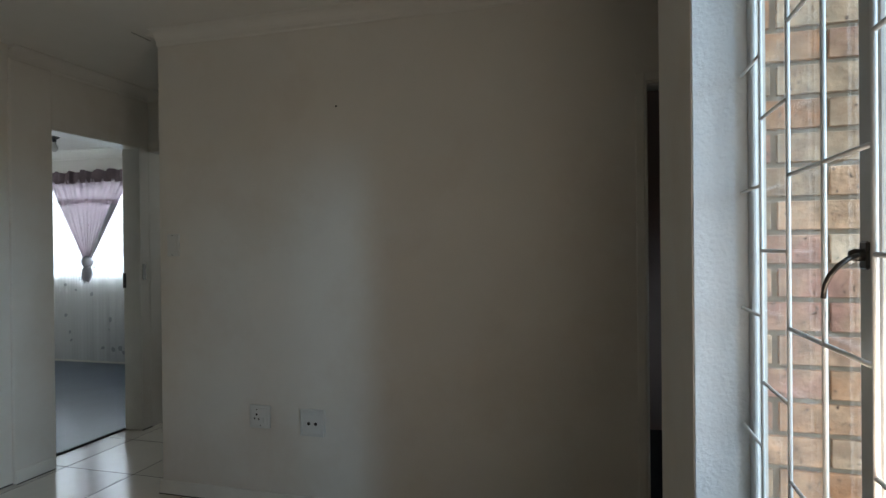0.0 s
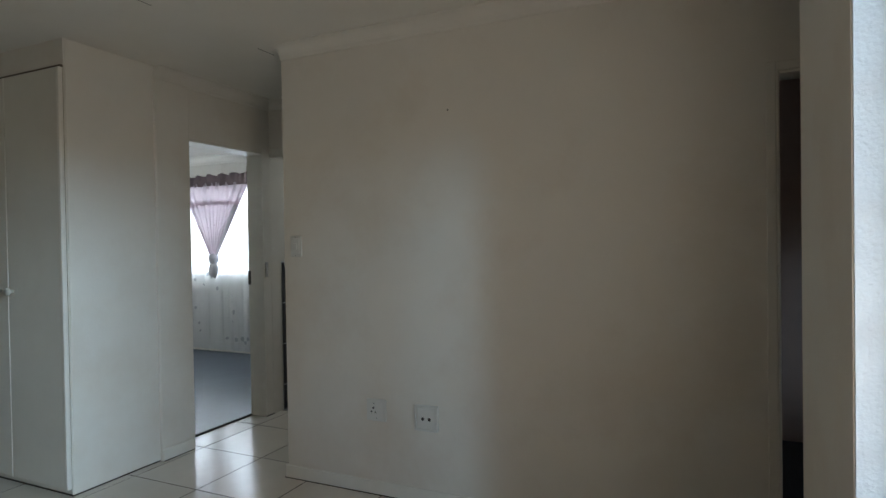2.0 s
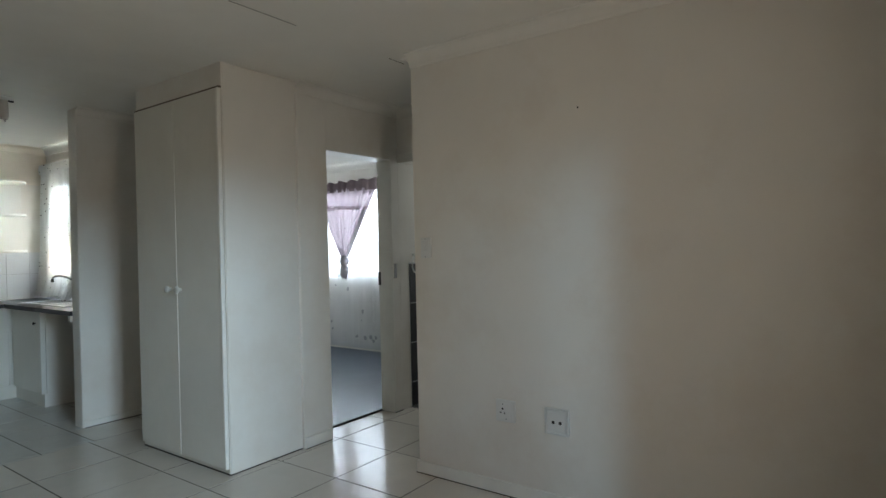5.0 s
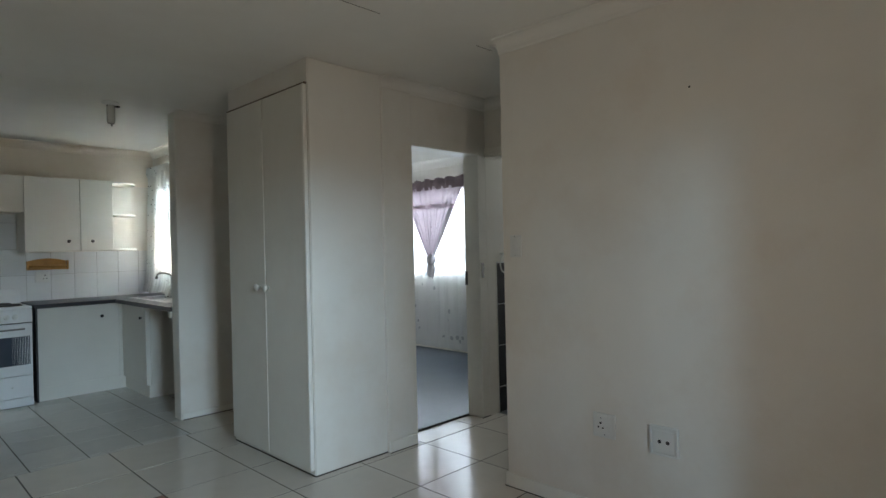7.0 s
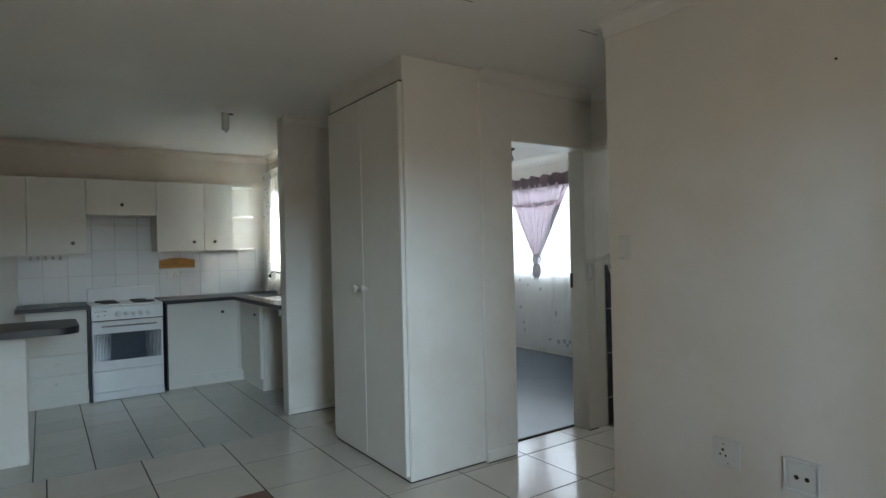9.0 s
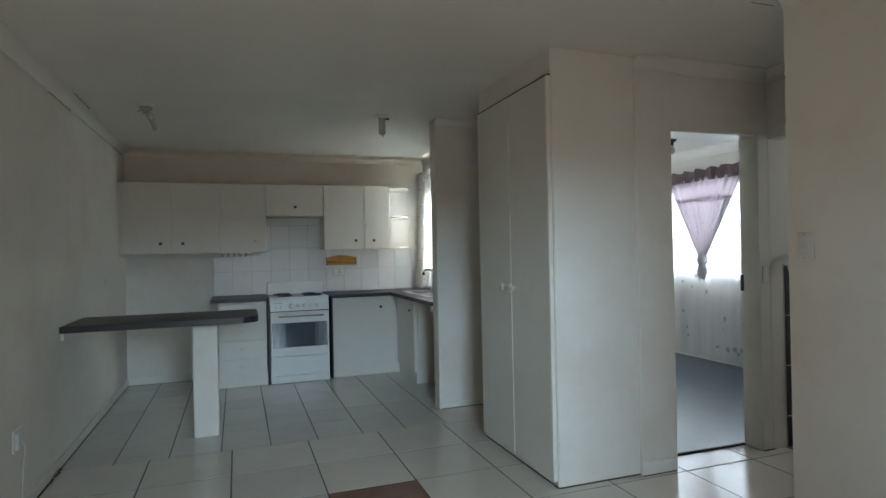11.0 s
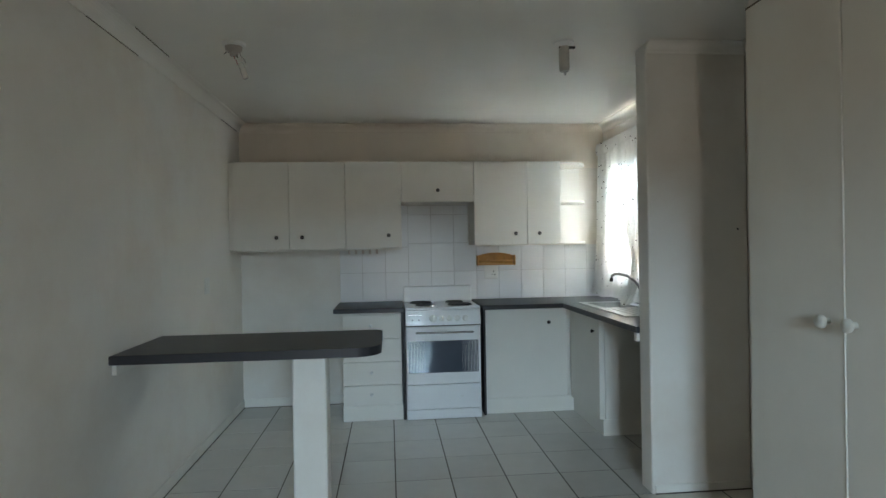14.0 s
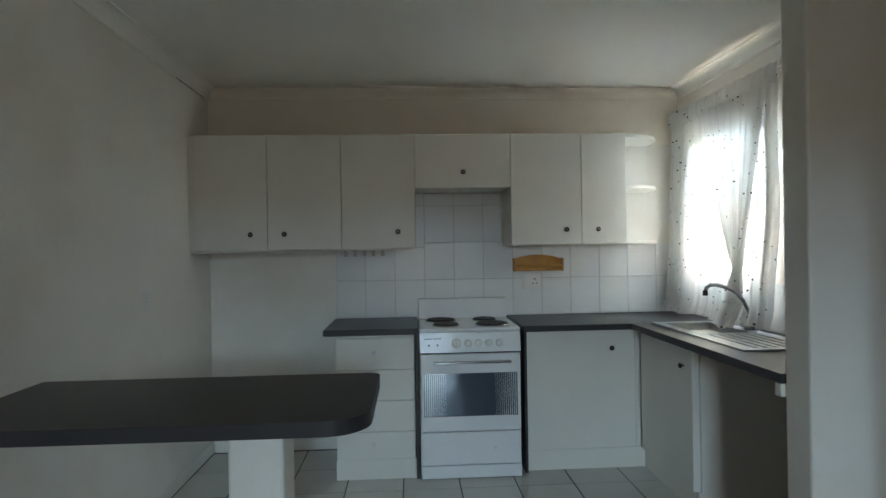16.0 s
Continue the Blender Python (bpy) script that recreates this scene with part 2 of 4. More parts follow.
NET = cloth("net_fabric", (0.82, 0.82, 0.80), 0.05, 0.20, (0.09, 0.075, 0.07), 22.0, 0.29)
BED_NET = cloth("sheer_fabric", (0.80, 0.80, 0.80), 0.22, 0.33, (0.40, 0.41, 0.43), 6.0, 0.335)
PINK = cloth("mauve_satin", (0.50, 0.42, 0.455), 0.0, 0.22, (0.33, 0.25, 0.28), 9.0, 0.27)
PINK_DARK = cloth("dark_mauve_satin", (0.25, 0.19, 0.20), 0.0, 0.10)
PINK_BAND = cloth("band_mauve_satin", (0.60, 0.52, 0.55), 0.0, 0.55)
GREY_SATIN = cloth("pale_grey_satin", (0.5, 0.48, 0.5), 0.0, 0.1)
BRICK = brick_material()
MORTAR = material("mortar", (0.34, 0.265, 0.19), 0.95, spread=0.2, scale=20, bump=0.5, bump_scale=80)
GROUND = material("dry_ground", (0.30, 0.27, 0.22), 0.95, spread=0.25, scale=1.5, bump=0.5, bump_scale=20)
WIRE_RED = material("red_wire", (0.35, 0.06, 0.05), 0.5)
BULB = material("opal_bulb", (0.55, 0.53, 0.48), 0.2, spread=0.02)


# ---- builders ----
def box(bm, x0, x1, y0, y1, z0, z1, bevel=0.0, segments=1):
    vs = [bm.verts.new(p) for p in ((x0, y0, z0), (x1, y0, z0), (x1, y1, z0), (x0, y1, z0),
                                    (x0, y0, z1), (x1, y0, z1), (x1, y1, z1), (x0, y1, z1))]
    fs = [bm.faces.new([vs[i] for i in f]) for f in
          ((3, 2, 1, 0), (4, 5, 6, 7), (0, 1, 5, 4), (1, 2, 6, 5), (2, 3, 7, 6), (3, 0, 4, 7))]
    if bevel:
        edges = list({e for f in fs for e in f.edges})
        bmesh.ops.bevel(bm, geom=edges, offset=bevel, segments=segments, affect="EDGES", profile=0.5)
    return bm


def ring(bm, outline, z0, z1):
    """A slab with the outline given as (x, y) points."""
    lo = [bm.verts.new((x, y, z0)) for x, y in outline]
    hi = [bm.verts.new((x, y, z1)) for x, y in outline]
    bm.faces.new(lo[::-1])
    bm.faces.new(hi)
    n = len(lo)
    for i in range(n):
        bm.faces.new((lo[i], lo[(i + 1) % n], hi[(i + 1) % n], hi[i]))
    return bm


def lathe(bm, profile, matrix=Matrix(), steps=20):
    """A solid of revolution about z from (radius, z) points, placed by the matrix."""
    rows = []
    for r, z in profile:
        if r < 1e-6:
            rows.append([bm.verts.new(matrix @ Vector((0, 0, z)))])
        else:
            rows.append([bm.verts.new(matrix @ Vector((r * math.cos(a), r * math.sin(a), z)))
                         for a in (2 * math.pi * i / steps for i in range(steps))])
    for a, b in zip(rows, rows[1:]):
        for i in range(steps):
            j = (i + 1) % steps
            if len(a) == 1 and len(b) > 1:
                bm.faces.new((a[0], b[j], b[i]))
            elif len(b) == 1 and len(a) > 1:
                bm.faces.new((a[i], a[j], b[0]))
            elif len(a) > 1:
                bm.faces.new((a[i], a[j], b[j], b[i]))
    return bm


def tube(bm, points, radius, sides=8):
    """A round bar along the points."""
    pts = [Vector(p) for p in points]
    rows = []
    for i, p in enumerate(pts):
        d = (pts[min(i + 1, len(pts) - 1)] - pts[max(i - 1, 0)]).normalized()
        side = d.cross(Vector((0.31, 0.83, 0.46))).normalized()
        up = d.cross(side)
        rows.append([bm.verts.new(p + radius * (math.cos(a) * side + math.sin(a) * up))
                     for a in (2 * math.pi * k / sides for k in range(sides))])
    for a, b in zip(rows, rows[1:]):
        for i in range(sides):
            bm.faces.new((a[i], a[(i + 1) % sides], b[(i + 1) % sides], b[i]))
    bm.faces.new(rows[0][::-1])
    bm.faces.new(rows[-1])
    return bm


def sheet(bm, point, nu, nv):
    """A soft surface from point(u, v), u and v from 0 to 1."""
    grid = [[bm.verts.new(point(i / nu, j / nv)) for i in range(nu + 1)] for j in range(nv + 1)]
    for j in range(nv):
        for i in range(nu):
            bm.faces.new((grid[j][i], grid[j][i + 1], grid[j + 1][i + 1], grid[j + 1][i]))
    return bm


def mesh_of(name, bm, mat, smooth=False):
    bmesh.ops.recalc_face_normals(bm, faces=bm.faces[:])
    me = bpy.data.meshes.new(name)
    bm.to_mesh(me)
    bm.free()
    me.materials.append(mat)
    if smooth:
        for p in me.polygons:
            p.use_smooth = True
    return me


def part(name, bm, mat, parent=None, label="", smooth=False):
    ob = new(name, mesh_of(name, bm, mat, smooth))
    if parent is not None:
        ob.parent = parent
        ob.matrix_parent_inverse = Matrix.Translation(-parent.location)
    if label:
        ob["label"] = label
    return ob


def thing(name, at, label, category, group="", kind=""):
    ob = new(name)
    ob.location = at
    ob.empty_display_size = 0.05
    return tagged(ob, label, category, group, kind)


def setting(name, bm, mat, label, category, smooth=False):
    return tagged(part(name, bm, mat, smooth=smooth), label, category, kind="structure")


def B():
    return bmesh.new()


def wall(name, axis, p0, p1, a0, a1, z0, z1, mat, label, holes=()):
    """A wall of thickness p0..p1 across the axis, from a0 to a1 along it, with openings (a, b, low, high) right through."""
    bm = B()

    def put(a, b, lo, hi):
        if b - a < 1e-4 or hi - lo < 1e-4:
            return
        box(bm, p0, p1, a, b, lo, hi) if axis == "x" else box(bm, a, b, p0, p1, lo, hi)
    at = a0
    for a, b, lo, hi in sorted(holes):
        put(at, a, z0, z1)
        put(a, b, z0, lo)
        put(a, b, hi, z1)
        at = b
    put(at, a1, z0, z1)
    return setting(name, bm, mat, label, "wall")


def cove(bm, start, end, inward, top, size=0.075):
    """A concave plaster cornice from start to end under the ceiling; inward is the way off the wall."""
    s, e, n = Vector((*start, 0)), Vector((*end, 0)), Vector((*inward, 0))
    prof = [(0.0, -size), (0.006, -size), (0.010, -size + 0.008)]
    for k in range(7):
        a = math.pi / 2 * k / 6
        prof.append((0.010 + (size - 0.018) * (1 - math.cos(a)), -size + 0.008 + (size - 0.016) * math.sin(a)))
    prof += [(size, -0.006), (size, 0.0), (0.0, 0.0)]
    rows = [[bm.verts.new(p + n * a + Vector((0, 0, top + b))) for a, b in prof] for p in (s, e)]
    k = len(prof)
    for i in range(k):
        bm.faces.new((rows[0][i], rows[0][(i + 1) % k], rows[1][(i + 1) % k], rows[1][i]))
    bm.faces.new(rows[0][::-1])
    bm.faces.new(rows[1])


# ---- structure ----
TOP = 2.49
LW, BACK, WIN, BIG = -0.60, 6.50, -0.909, 2.857
KR = 2.70            # kitchen's window wall
END = 3.83           # end of the passage
BED = 5.72           # bedroom's window wall

ground = B()
box(ground, -400, 400, -400, 400, -0.30, -0.12)
setting("ground", ground, GROUND, "bare dry ground around the house", "ground")

bm = B()
box(bm, LW - 0.2, END + 0.1, -2.6, BACK + 0.2, -0.12, -0.0016)
floor = setting("floor", bm, GROUT, "dark grout bed under the floor tiles", "floor")
bm = B()
box(bm, 2.80, BED + 0.2, 2.67, 4.5, -0.06, 0.003)
box(bm, 4.25, BED + 0.2, 4.5, 7.0, -0.06, 0.003)
setting("floor_bedroom", bm, VINYL, "worn blue-grey vinyl bedroom floor with a soft sheen", "floor")
bm = B()
box(bm, BIG + 0.06, 6.6, -4.2, 1.45, -0.08, 0.002)
setting("floor_dark_room", bm, CARPET, "dark carpet in an unlit room", "floor")
bm = B()
box(bm, END + 0.1, 6.0, 1.4, 2.66, -0.1, 0.0)
setting("floor_bathroom", bm, DARK_TILE, "dark tiled bathroom floor", "floor")

bm = B()
box(bm, LW - 0.25, KR + 0.25, WIN - 0.14, BACK + 0.25, TOP, TOP + 0.12)
box(bm, 1.87, KR + 0.25, -2.6, WIN - 0.14, TOP, TOP + 0.12)
box(bm, KR + 0.25, 6.7, -2.6, 4.5, TOP, TOP + 0.12)
box(bm, BIG, 6.7, -4.4, -2.6, TOP, TOP + 0.12)
box(bm, 4.3, 6.7, 4.5, 7.2, TOP, TOP + 0.12)
setting("ceiling", bm, CEILING, "flat white painted ceiling boards with faint joints", "ceiling")

wall("wall_left", "x", LW - 0.23, LW, -1.14, BACK + 0.23, -0.1, TOP, PLASTER, "white plastered wall, slightly marked")
wall("wall_back", "y", BACK, BACK + 0.23, LW, KR, -0.1, TOP, PLASTER, "white plastered kitchen back wall")
wall("wall_kitchen_window", "x", KR, KR + 0.23, 3.515, BACK + 0.23, -0.1, TOP, PLASTER, "white plastered wall with the kitchen window",
     holes=[(5.46, 6.18, 1.20, 2.18)])
wall("wall_lounge_window", "y", WIN - 0.135, WIN, LW - 0.23, 2.113, -0.1, TOP, PLASTER, "white plastered wall with a barred window",
     holes=[(0.637, 1.477, 0.60, 2.14)])
wall("wall_return", "x", 1.895, 2.113, -2.6, WIN - 0.135, -0.1, TOP, MORTAR, "wall beside the barred window")
bm = B()
box(bm, 2.113, 2.125, -2.4, WIN - 0.0, -0.1, TOP)
setting("wall_return_inside", bm, PLASTER, "white plaster on the inner side of the wall", "wall")
wall("wall_sockets", "x", BIG, BIG + 0.12, -2.4, 1.572, -0.1, TOP, PLASTER, "plain white plastered wall with two sockets",
     holes=[(-1.70, -0.915, -0.1, 2.02)])
wall("wall_passage", "y", 1.46, 1.571, BIG + 0.12, 6.0, -0.1, TOP, PLASTER, "white plastered passage wall")
wall("wall_entry_end", "y", -2.6, -2.4, 2.113, BIG + 0.12, -0.1, TOP, PLASTER, "white plastered wall at the end of the entry")
wall("wall_bedroom_door", "y", 2.52, 2.66, 2.745, END, -0.1, TOP, PLASTER, "white plastered wall with the bedroom doorway",
     holes=[(3.01, 3.746, -0.1, 2.06)])
wall("wall_passage_end", "x", END, END + 0.11, 1.571, 2.66, -0.1, TOP, PLASTER, "white plastered wall with the bathroom doorway",
     holes=[(1.72, 2.5185, -0.1, 2.06)])
wall("wall_bathroom_side", "y", 2.5255, 2.78, END + 0.11, 6.0, -0.1, TOP, PLASTER, "bathroom wall, white over charcoal tiles")
# opening out of view, added to let light into the bathroom
wall("wall_bathroom_far", "x", 5.9, 6.0, 1.6, 2.66, -0.1, TOP, PLASTER, "white bathroom wall with a small unseen opening added for light",
     holes=[(1.85, 2.35, 1.50, 2.0)])
wall("wall_bedroom_window", "x", BED, BED + 0.23, 2.78, 7.0, -0.1, TOP, PLASTER, "white bedroom wall with the window",
     holes=[(4.20, 5.90, 1.00, 2.135)])
wall("wall_bedroom_side", "y", 7.0, 7.2, 4.2, BED + 0.23, -0.1, TOP, PLASTER, "white bedroom side wall")
wall("wall_bedroom_inner", "x", KR + 0.23, KR + 0.30, 2.66, 4.5, -0.1, TOP, PLASTER, "white bedroom inner wall")
wall("wall_bedroom_step", "y", 4.4, 4.5, KR + 0.30, 4.3, -0.1, TOP, PLASTER, "white bedroom wall")
wall("wall_bedroom_niche", "x", 4.2, 4.3, 4.5, 7.0, -0.1, TOP, PLASTER, "white bedroom wall")
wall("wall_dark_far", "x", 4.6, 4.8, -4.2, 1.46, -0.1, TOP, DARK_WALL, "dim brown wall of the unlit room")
# unseen opening added so some sky light reaches the far wall
wall("wall_dark_side", "y", -4.4, -4.2, BIG, 6.6, -0.1, TOP, DARK_WALL, "dim side wall with an unseen opening added for light",
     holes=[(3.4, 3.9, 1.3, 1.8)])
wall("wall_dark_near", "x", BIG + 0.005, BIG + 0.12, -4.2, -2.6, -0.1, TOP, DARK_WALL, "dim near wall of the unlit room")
# unseen outer wall, added to cut side light through the lounge window
wall("wall_light_block", "x", -1.15, -0.95, -2.75, WIN - 0.135, -0.1, 2.75, PLASTER, "unseen plain plastered wall added outside to block light from the left")
# eaves out of view, added to darken the reveal and brick tops
bm = B()
box(bm, LW - 0.5, 1.869, WIN - 0.62, WIN - 0.140, TOP + 0.02, TOP + 0.12)
box(bm, 1.10, 1.869, -2.9, WIN - 0.62, TOP + 0.02, TOP + 0.12)
setting("trim_unseen_eaves", bm, TRIM, "unseen plain eaves added to shade the window and the brick wall", "eaves")
# nib wall at the end of the worktop
bm = B()
box(bm, 2.120, KR, 4.325, 4.462, -0.05, TOP, 0.010, 2)
setting("wall_nib", bm, PLASTER, "short white plastered nib wall with rounded corners", "wall")
# cupboard carcass walls
bm = B()
box(bm, 2.195, 2.760, 2.495, 2.62, -0.05, TOP, 0.006)
setting("wall_cupboard_near", bm, PLASTER, "white plastered side of the built-in cupboard", "wall")
bm = B()
box(bm, 2.195, KR + 0.05, 3.40, 3.515, -0.05, TOP, 0.006)
setting("wall_cupboard_far", bm, PLASTER, "white plastered far side of the built-in cupboard", "wall")
bm = B()
box(bm, 2.190, 2.31, 2.497, 3.513, 2.345, TOP)
setting("wall_cupboard_head", bm, PLASTER, "white plaster above the cupboard doors", "wall")
bm = B()
box(bm, 2.70, 2.80, 2.62, 3.40, 0, TOP)
setting("wall_cupboard_back", bm, PLASTER, "back of the built-in cupboard", "wall")
# casing beside the bedroom doorway stands proud of the cupboard side
bm = B()
box(bm, 2.745, 3.008, 2.478, 2.5185, 0.0, TOP - 0.076, 0.008, 2)
setting("wall_door_pier", bm, PLASTER, "white plastered pier beside the bedroom doorway", "wall")

# tan band on the wall above the kitchen cabinets
bm = B()
box(bm, LW, KR, BACK - 0.004, BACK, 2.094, TOP - 0.07)
setting("wall_back_band", bm, TAN_TONE, "mottled tan band above the wall cabinets", "wall")

# cornices
bm = B()
cove(bm, (LW, WIN), (LW, BACK), (1, 0), TOP)
cove(bm, (KR, BACK), (KR, 4.462), (-1, 0), TOP)
cove(bm, (BIG, 1.572), (BIG, -2.4), (-1, 0), TOP)
cove(bm, (LW, WIN), (2.113, WIN), (0, 1), TOP)
cove(bm, (2.76, 2.5185), (END, 2.5185), (0, -1), TOP)
cove(bm, (END, 1.572), (BIG, 1.572), (0, 1), TOP)
cove(bm, (END, 2.52), (END, 1.572), (-1, 0), TOP)
cove(bm, (2.120, 4.325), (KR, 4.325), (0, -1), TOP, 0.06)
cove(bm, (KR, 4.325), (KR, 3.515), (-1, 0), TOP, 0.06)
cove(bm, (BED, 2.78), (BED, 7.0), (-1, 0), TOP, 0.10)
setting("trim_cornice", bm, CEILING, "plain concave white plaster cornice", "cornice", smooth=False)

bm = B()
cove(bm, (LW, BACK), (KR, BACK), (0, -1), TOP)
setting("trim_cornice_kitchen", bm, TAN_TONE, "tan concave cornice above the wall cabinets", "cornice")

# skirtings
bm = B()
H = 0.075
box(bm, LW, LW + 0.012, WIN + 0.002, BACK - 0.013, 0, H, 0.004)
box(bm, LW + 0.013, 0.30, BACK - 0.012, BACK, 0, H, 0.004)
box(bm, BIG - 0.013, BIG, -0.88, 1.585, 0, H, 0.004)
box(bm, BIG + 0.001, END, 1.571, 1.584, 0, H, 0.004)
box(bm, 2.135, KR, 4.313, 4.325, 0, 0.05, 0.004)
box(bm, 2.744, 2.985, 2.462, 2.478, 0, H, 0.004)
box(bm, KR - 0.012, KR, 3.516, 4.312, 0, H, 0.004)
box(bm, BED - 0.012, BED, 2.79, 7.0, 0, H, 0.004)
setting("baseboard", bm, TRIM, "low white painted skirting", "baseboard")


# ---- doorways ----
def door_frame(name, axis, p0, p1, a0, a1, top, label, width=0.055, proud=0.006, front=True):
    """A pressed steel frame lining an opening: two jambs and a head, each with a rebate."""
    e = thing(name, (p0, a0, 0) if axis == "x" else (a0, p0, 0), label, "door frame", kind="structure")

    def put(n, a, b, z0, z1):
        bm = B()
        q0, q1 = p0 - proud, p1 + proud
        box(bm, q0, q1, a, b, z0, z1, 0.004) if axis == "x" else box(bm, a, b, q0, q1, z0, z1, 0.004)
        part(n, bm, TRIM, e)
    put("jamb", a0, a0 + width * 0.35, 0, top)
    put("jamb", a1 - width * 0.35, a1, 0, top)
    put("head", a0 + width * 0.35, a1 - width * 0.35, top - width * 0.35, top)
    for lo, hi in ((a0 - width, a0), (a1, a1 + width)):
        for q in (p0 - proud - 0.002, p1) if front else (p1,):
            bm = B()
            args = (q, q + proud + 0.002)
            box(bm, *args, lo, hi, 0, top + width, 0.003) if axis == "x" else box(bm, lo, hi, *args, 0, top + width, 0.003)
            part("architrave", bm, TRIM, e)
    for q in (p0 - proud - 0.002, p1) if front else (p1,):
        bm = B()
        args = (q, q + proud + 0.002)
        box(bm, *args, a0, a1, top, top + width, 0.003) if axis == "x" else box(bm, a0, a1, *args, top, top + width, 0.003)
        part("architrave", bm, TRIM, e)
    return e


d1 = door_frame("door_1", "y", 2.5185, 2.66, 2.995, 3.746, 2.075, "white painted steel frame of the open bedroom doorway", 0.045, front=False)
d2 = door_frame("door_2", "x", END, END + 0.11, 1.715, 2.538, 2.065, "white painted steel frame of the bathroom doorway", 0.055)
d3 = door_frame("door_3", "x", BIG, BIG + 0.12, -1.70, -0.915, 2.02, "white painted steel frame of a doorway to an unlit room", 0.036)
bm = B()
box(bm, 3.727, 3.730, 2.640, 2.668, 1.04, 1.15, 0.001)
part("strike_plate", bm, DARK_METAL, d1, "dark metal strike plate")
bm = B()
box(bm, 3.757, 3.787, 2.5145, 2.5195, 1.10, 1.215, 0.001)
part("strike_plate", bm, CHROME, d2, "dull metal strike plate")
bm = B()
box(bm, 3.01, 3.728, 2.655, 2.675, 0.0, 0.012, 0.003)
setting("trim_threshold", bm, STRIP_BLACK, "dark threshold strip in the bedroom doorway", "threshold")


# ---- lounge window ----
window_1 = thing("window_1", (1.05, WIN - 0.11, 0.6), "white steel casement window behind burglar bars, closed", "window", kind="structure")
FY = -1.016
for x0, x1, n in ((1.443, 1.477, "window_frame"), (0.918, 0.967, "mullion"), (0.637, 0.662, "window_frame")):
    bm = B()
    box(bm, x0, x1, FY - 0.005, FY + 0.005, 0.60, 2.14, 0.003)
    part(n, bm, FRAME_PAINT, window_1)
for z0, z1 in ((0.60, 0.625), (2.115, 2.14)):
    bm = B()
    box(bm, 0.662, 1.443, FY - 0.005, FY + 0.005, z0, z1, 0.003)
    part("window_frame", bm, FRAME_PAINT, window_1)
for x0, x1 in ((0.967, 1.443), (0.662, 0.918)):
    bm = B()
    box(bm, x0, x1, FY - 0.002, FY + 0.002, 0.625, 2.115)
    p = part("pane", bm, GLASS, window_1)
    p.visible_shadow = False
bm = B()
box(bm, 0.637, 1.4765, WIN - 0.105, WIN + 0.02, 0.565, 0.600, 0.006)
part("window_sill", bm, TRIM, window_1)
# rough plaster lining of the far jamb
bm = B()
box(bm, 1.471, 1.4772, WIN - 0.1015, WIN - 0.003, 0.60, 2.14)
part("reveal", bm, ROUGH_PLASTER, window_1, "rough white plaster reveal")

# ---- kitchen and bedroom windows ----
def steel_window(name, x, y0, y1, z0, z1, label, lights):
    w = thing(name, (x, (y0 + y1) / 2, z0), label, "window", kind="structure")
    edges = [y0 + (y1 - y0) * i / lights for i in range(lights + 1)]
    for i, y in enumerate(edges):
        bm = B()
        a = y if i == 0 else y - (0.03 if i == lights else 0.015)
        box(bm, x - 0.015, x + 0.015, a, a + 0.03, z0, z1, 0.003)
        part("window_frame" if i in (0, lights) else "mullion", bm, FRAME_PAINT, w)
    for a, b in ((z0, z0 + 0.03), (z1 - 0.03, z1)):
        bm = B()
        box(bm, x - 0.014, x + 0.014, y0 + 0.03, y1 - 0.03, a, b, 0.003)
        part("window_frame", bm, FRAME_PAINT, w)
    for i in range(lights):
        bm = B()
        box(bm, x - 0.002, x + 0.002, edges[i] + 0.016, edges[i + 1] - 0.016, z0 + 0.03, z1 - 0.03)
        part("pane", bm, GLASS, w).visible_shadow = False
    bm = B()
    box(bm, x - 0.13, x - 0.016, y0, y1, z0 - 0.0, z0 + 0.022, 0.005)
    part("window_sill", bm, TRIM, w)
    return w


steel_window("window_2", KR + 0.14, 5.46, 6.18, 1.20, 2.18, "white steel kitchen window above the sink", 2)
steel_window("window_3", BED + 0.14, 4.20, 5.90, 1.00, 2.135, "white steel bedroom window, bright with daylight", 3)


# ---- kitchen: wall cabinets ----
def knob(parent, at, way, mat=DARK_METAL, r=0.016, label="small dark round knob"):
    m = Matrix.Translation(at) @ Vector(way).to_track_quat("Z", "Y").to_matrix().to_4x4()
    bm = lathe(B(), [(0.0, 0), (r * 0.45, 0), (r * 0.4, r * 0.7), (r * 0.95, r * 1.0), (r, r * 1.35), (r * 0.8, r * 1.7), (0, r * 1.8)], m, 14)
    return part("knob", bm, mat, parent, label, smooth=True)


def cap(parent, at, way, r):
    m = Matrix.Translation(at) @ Vector(way).to_track_quat("Z", "Y").to_matrix().to_4x4()
    part("cap", lathe(B(), [(0, 0), (r, 0), (r * 0.8, r * 0.4), (0, r * 0.5)], m, 12), CHROME, parent, "bright metal centre", smooth=True)


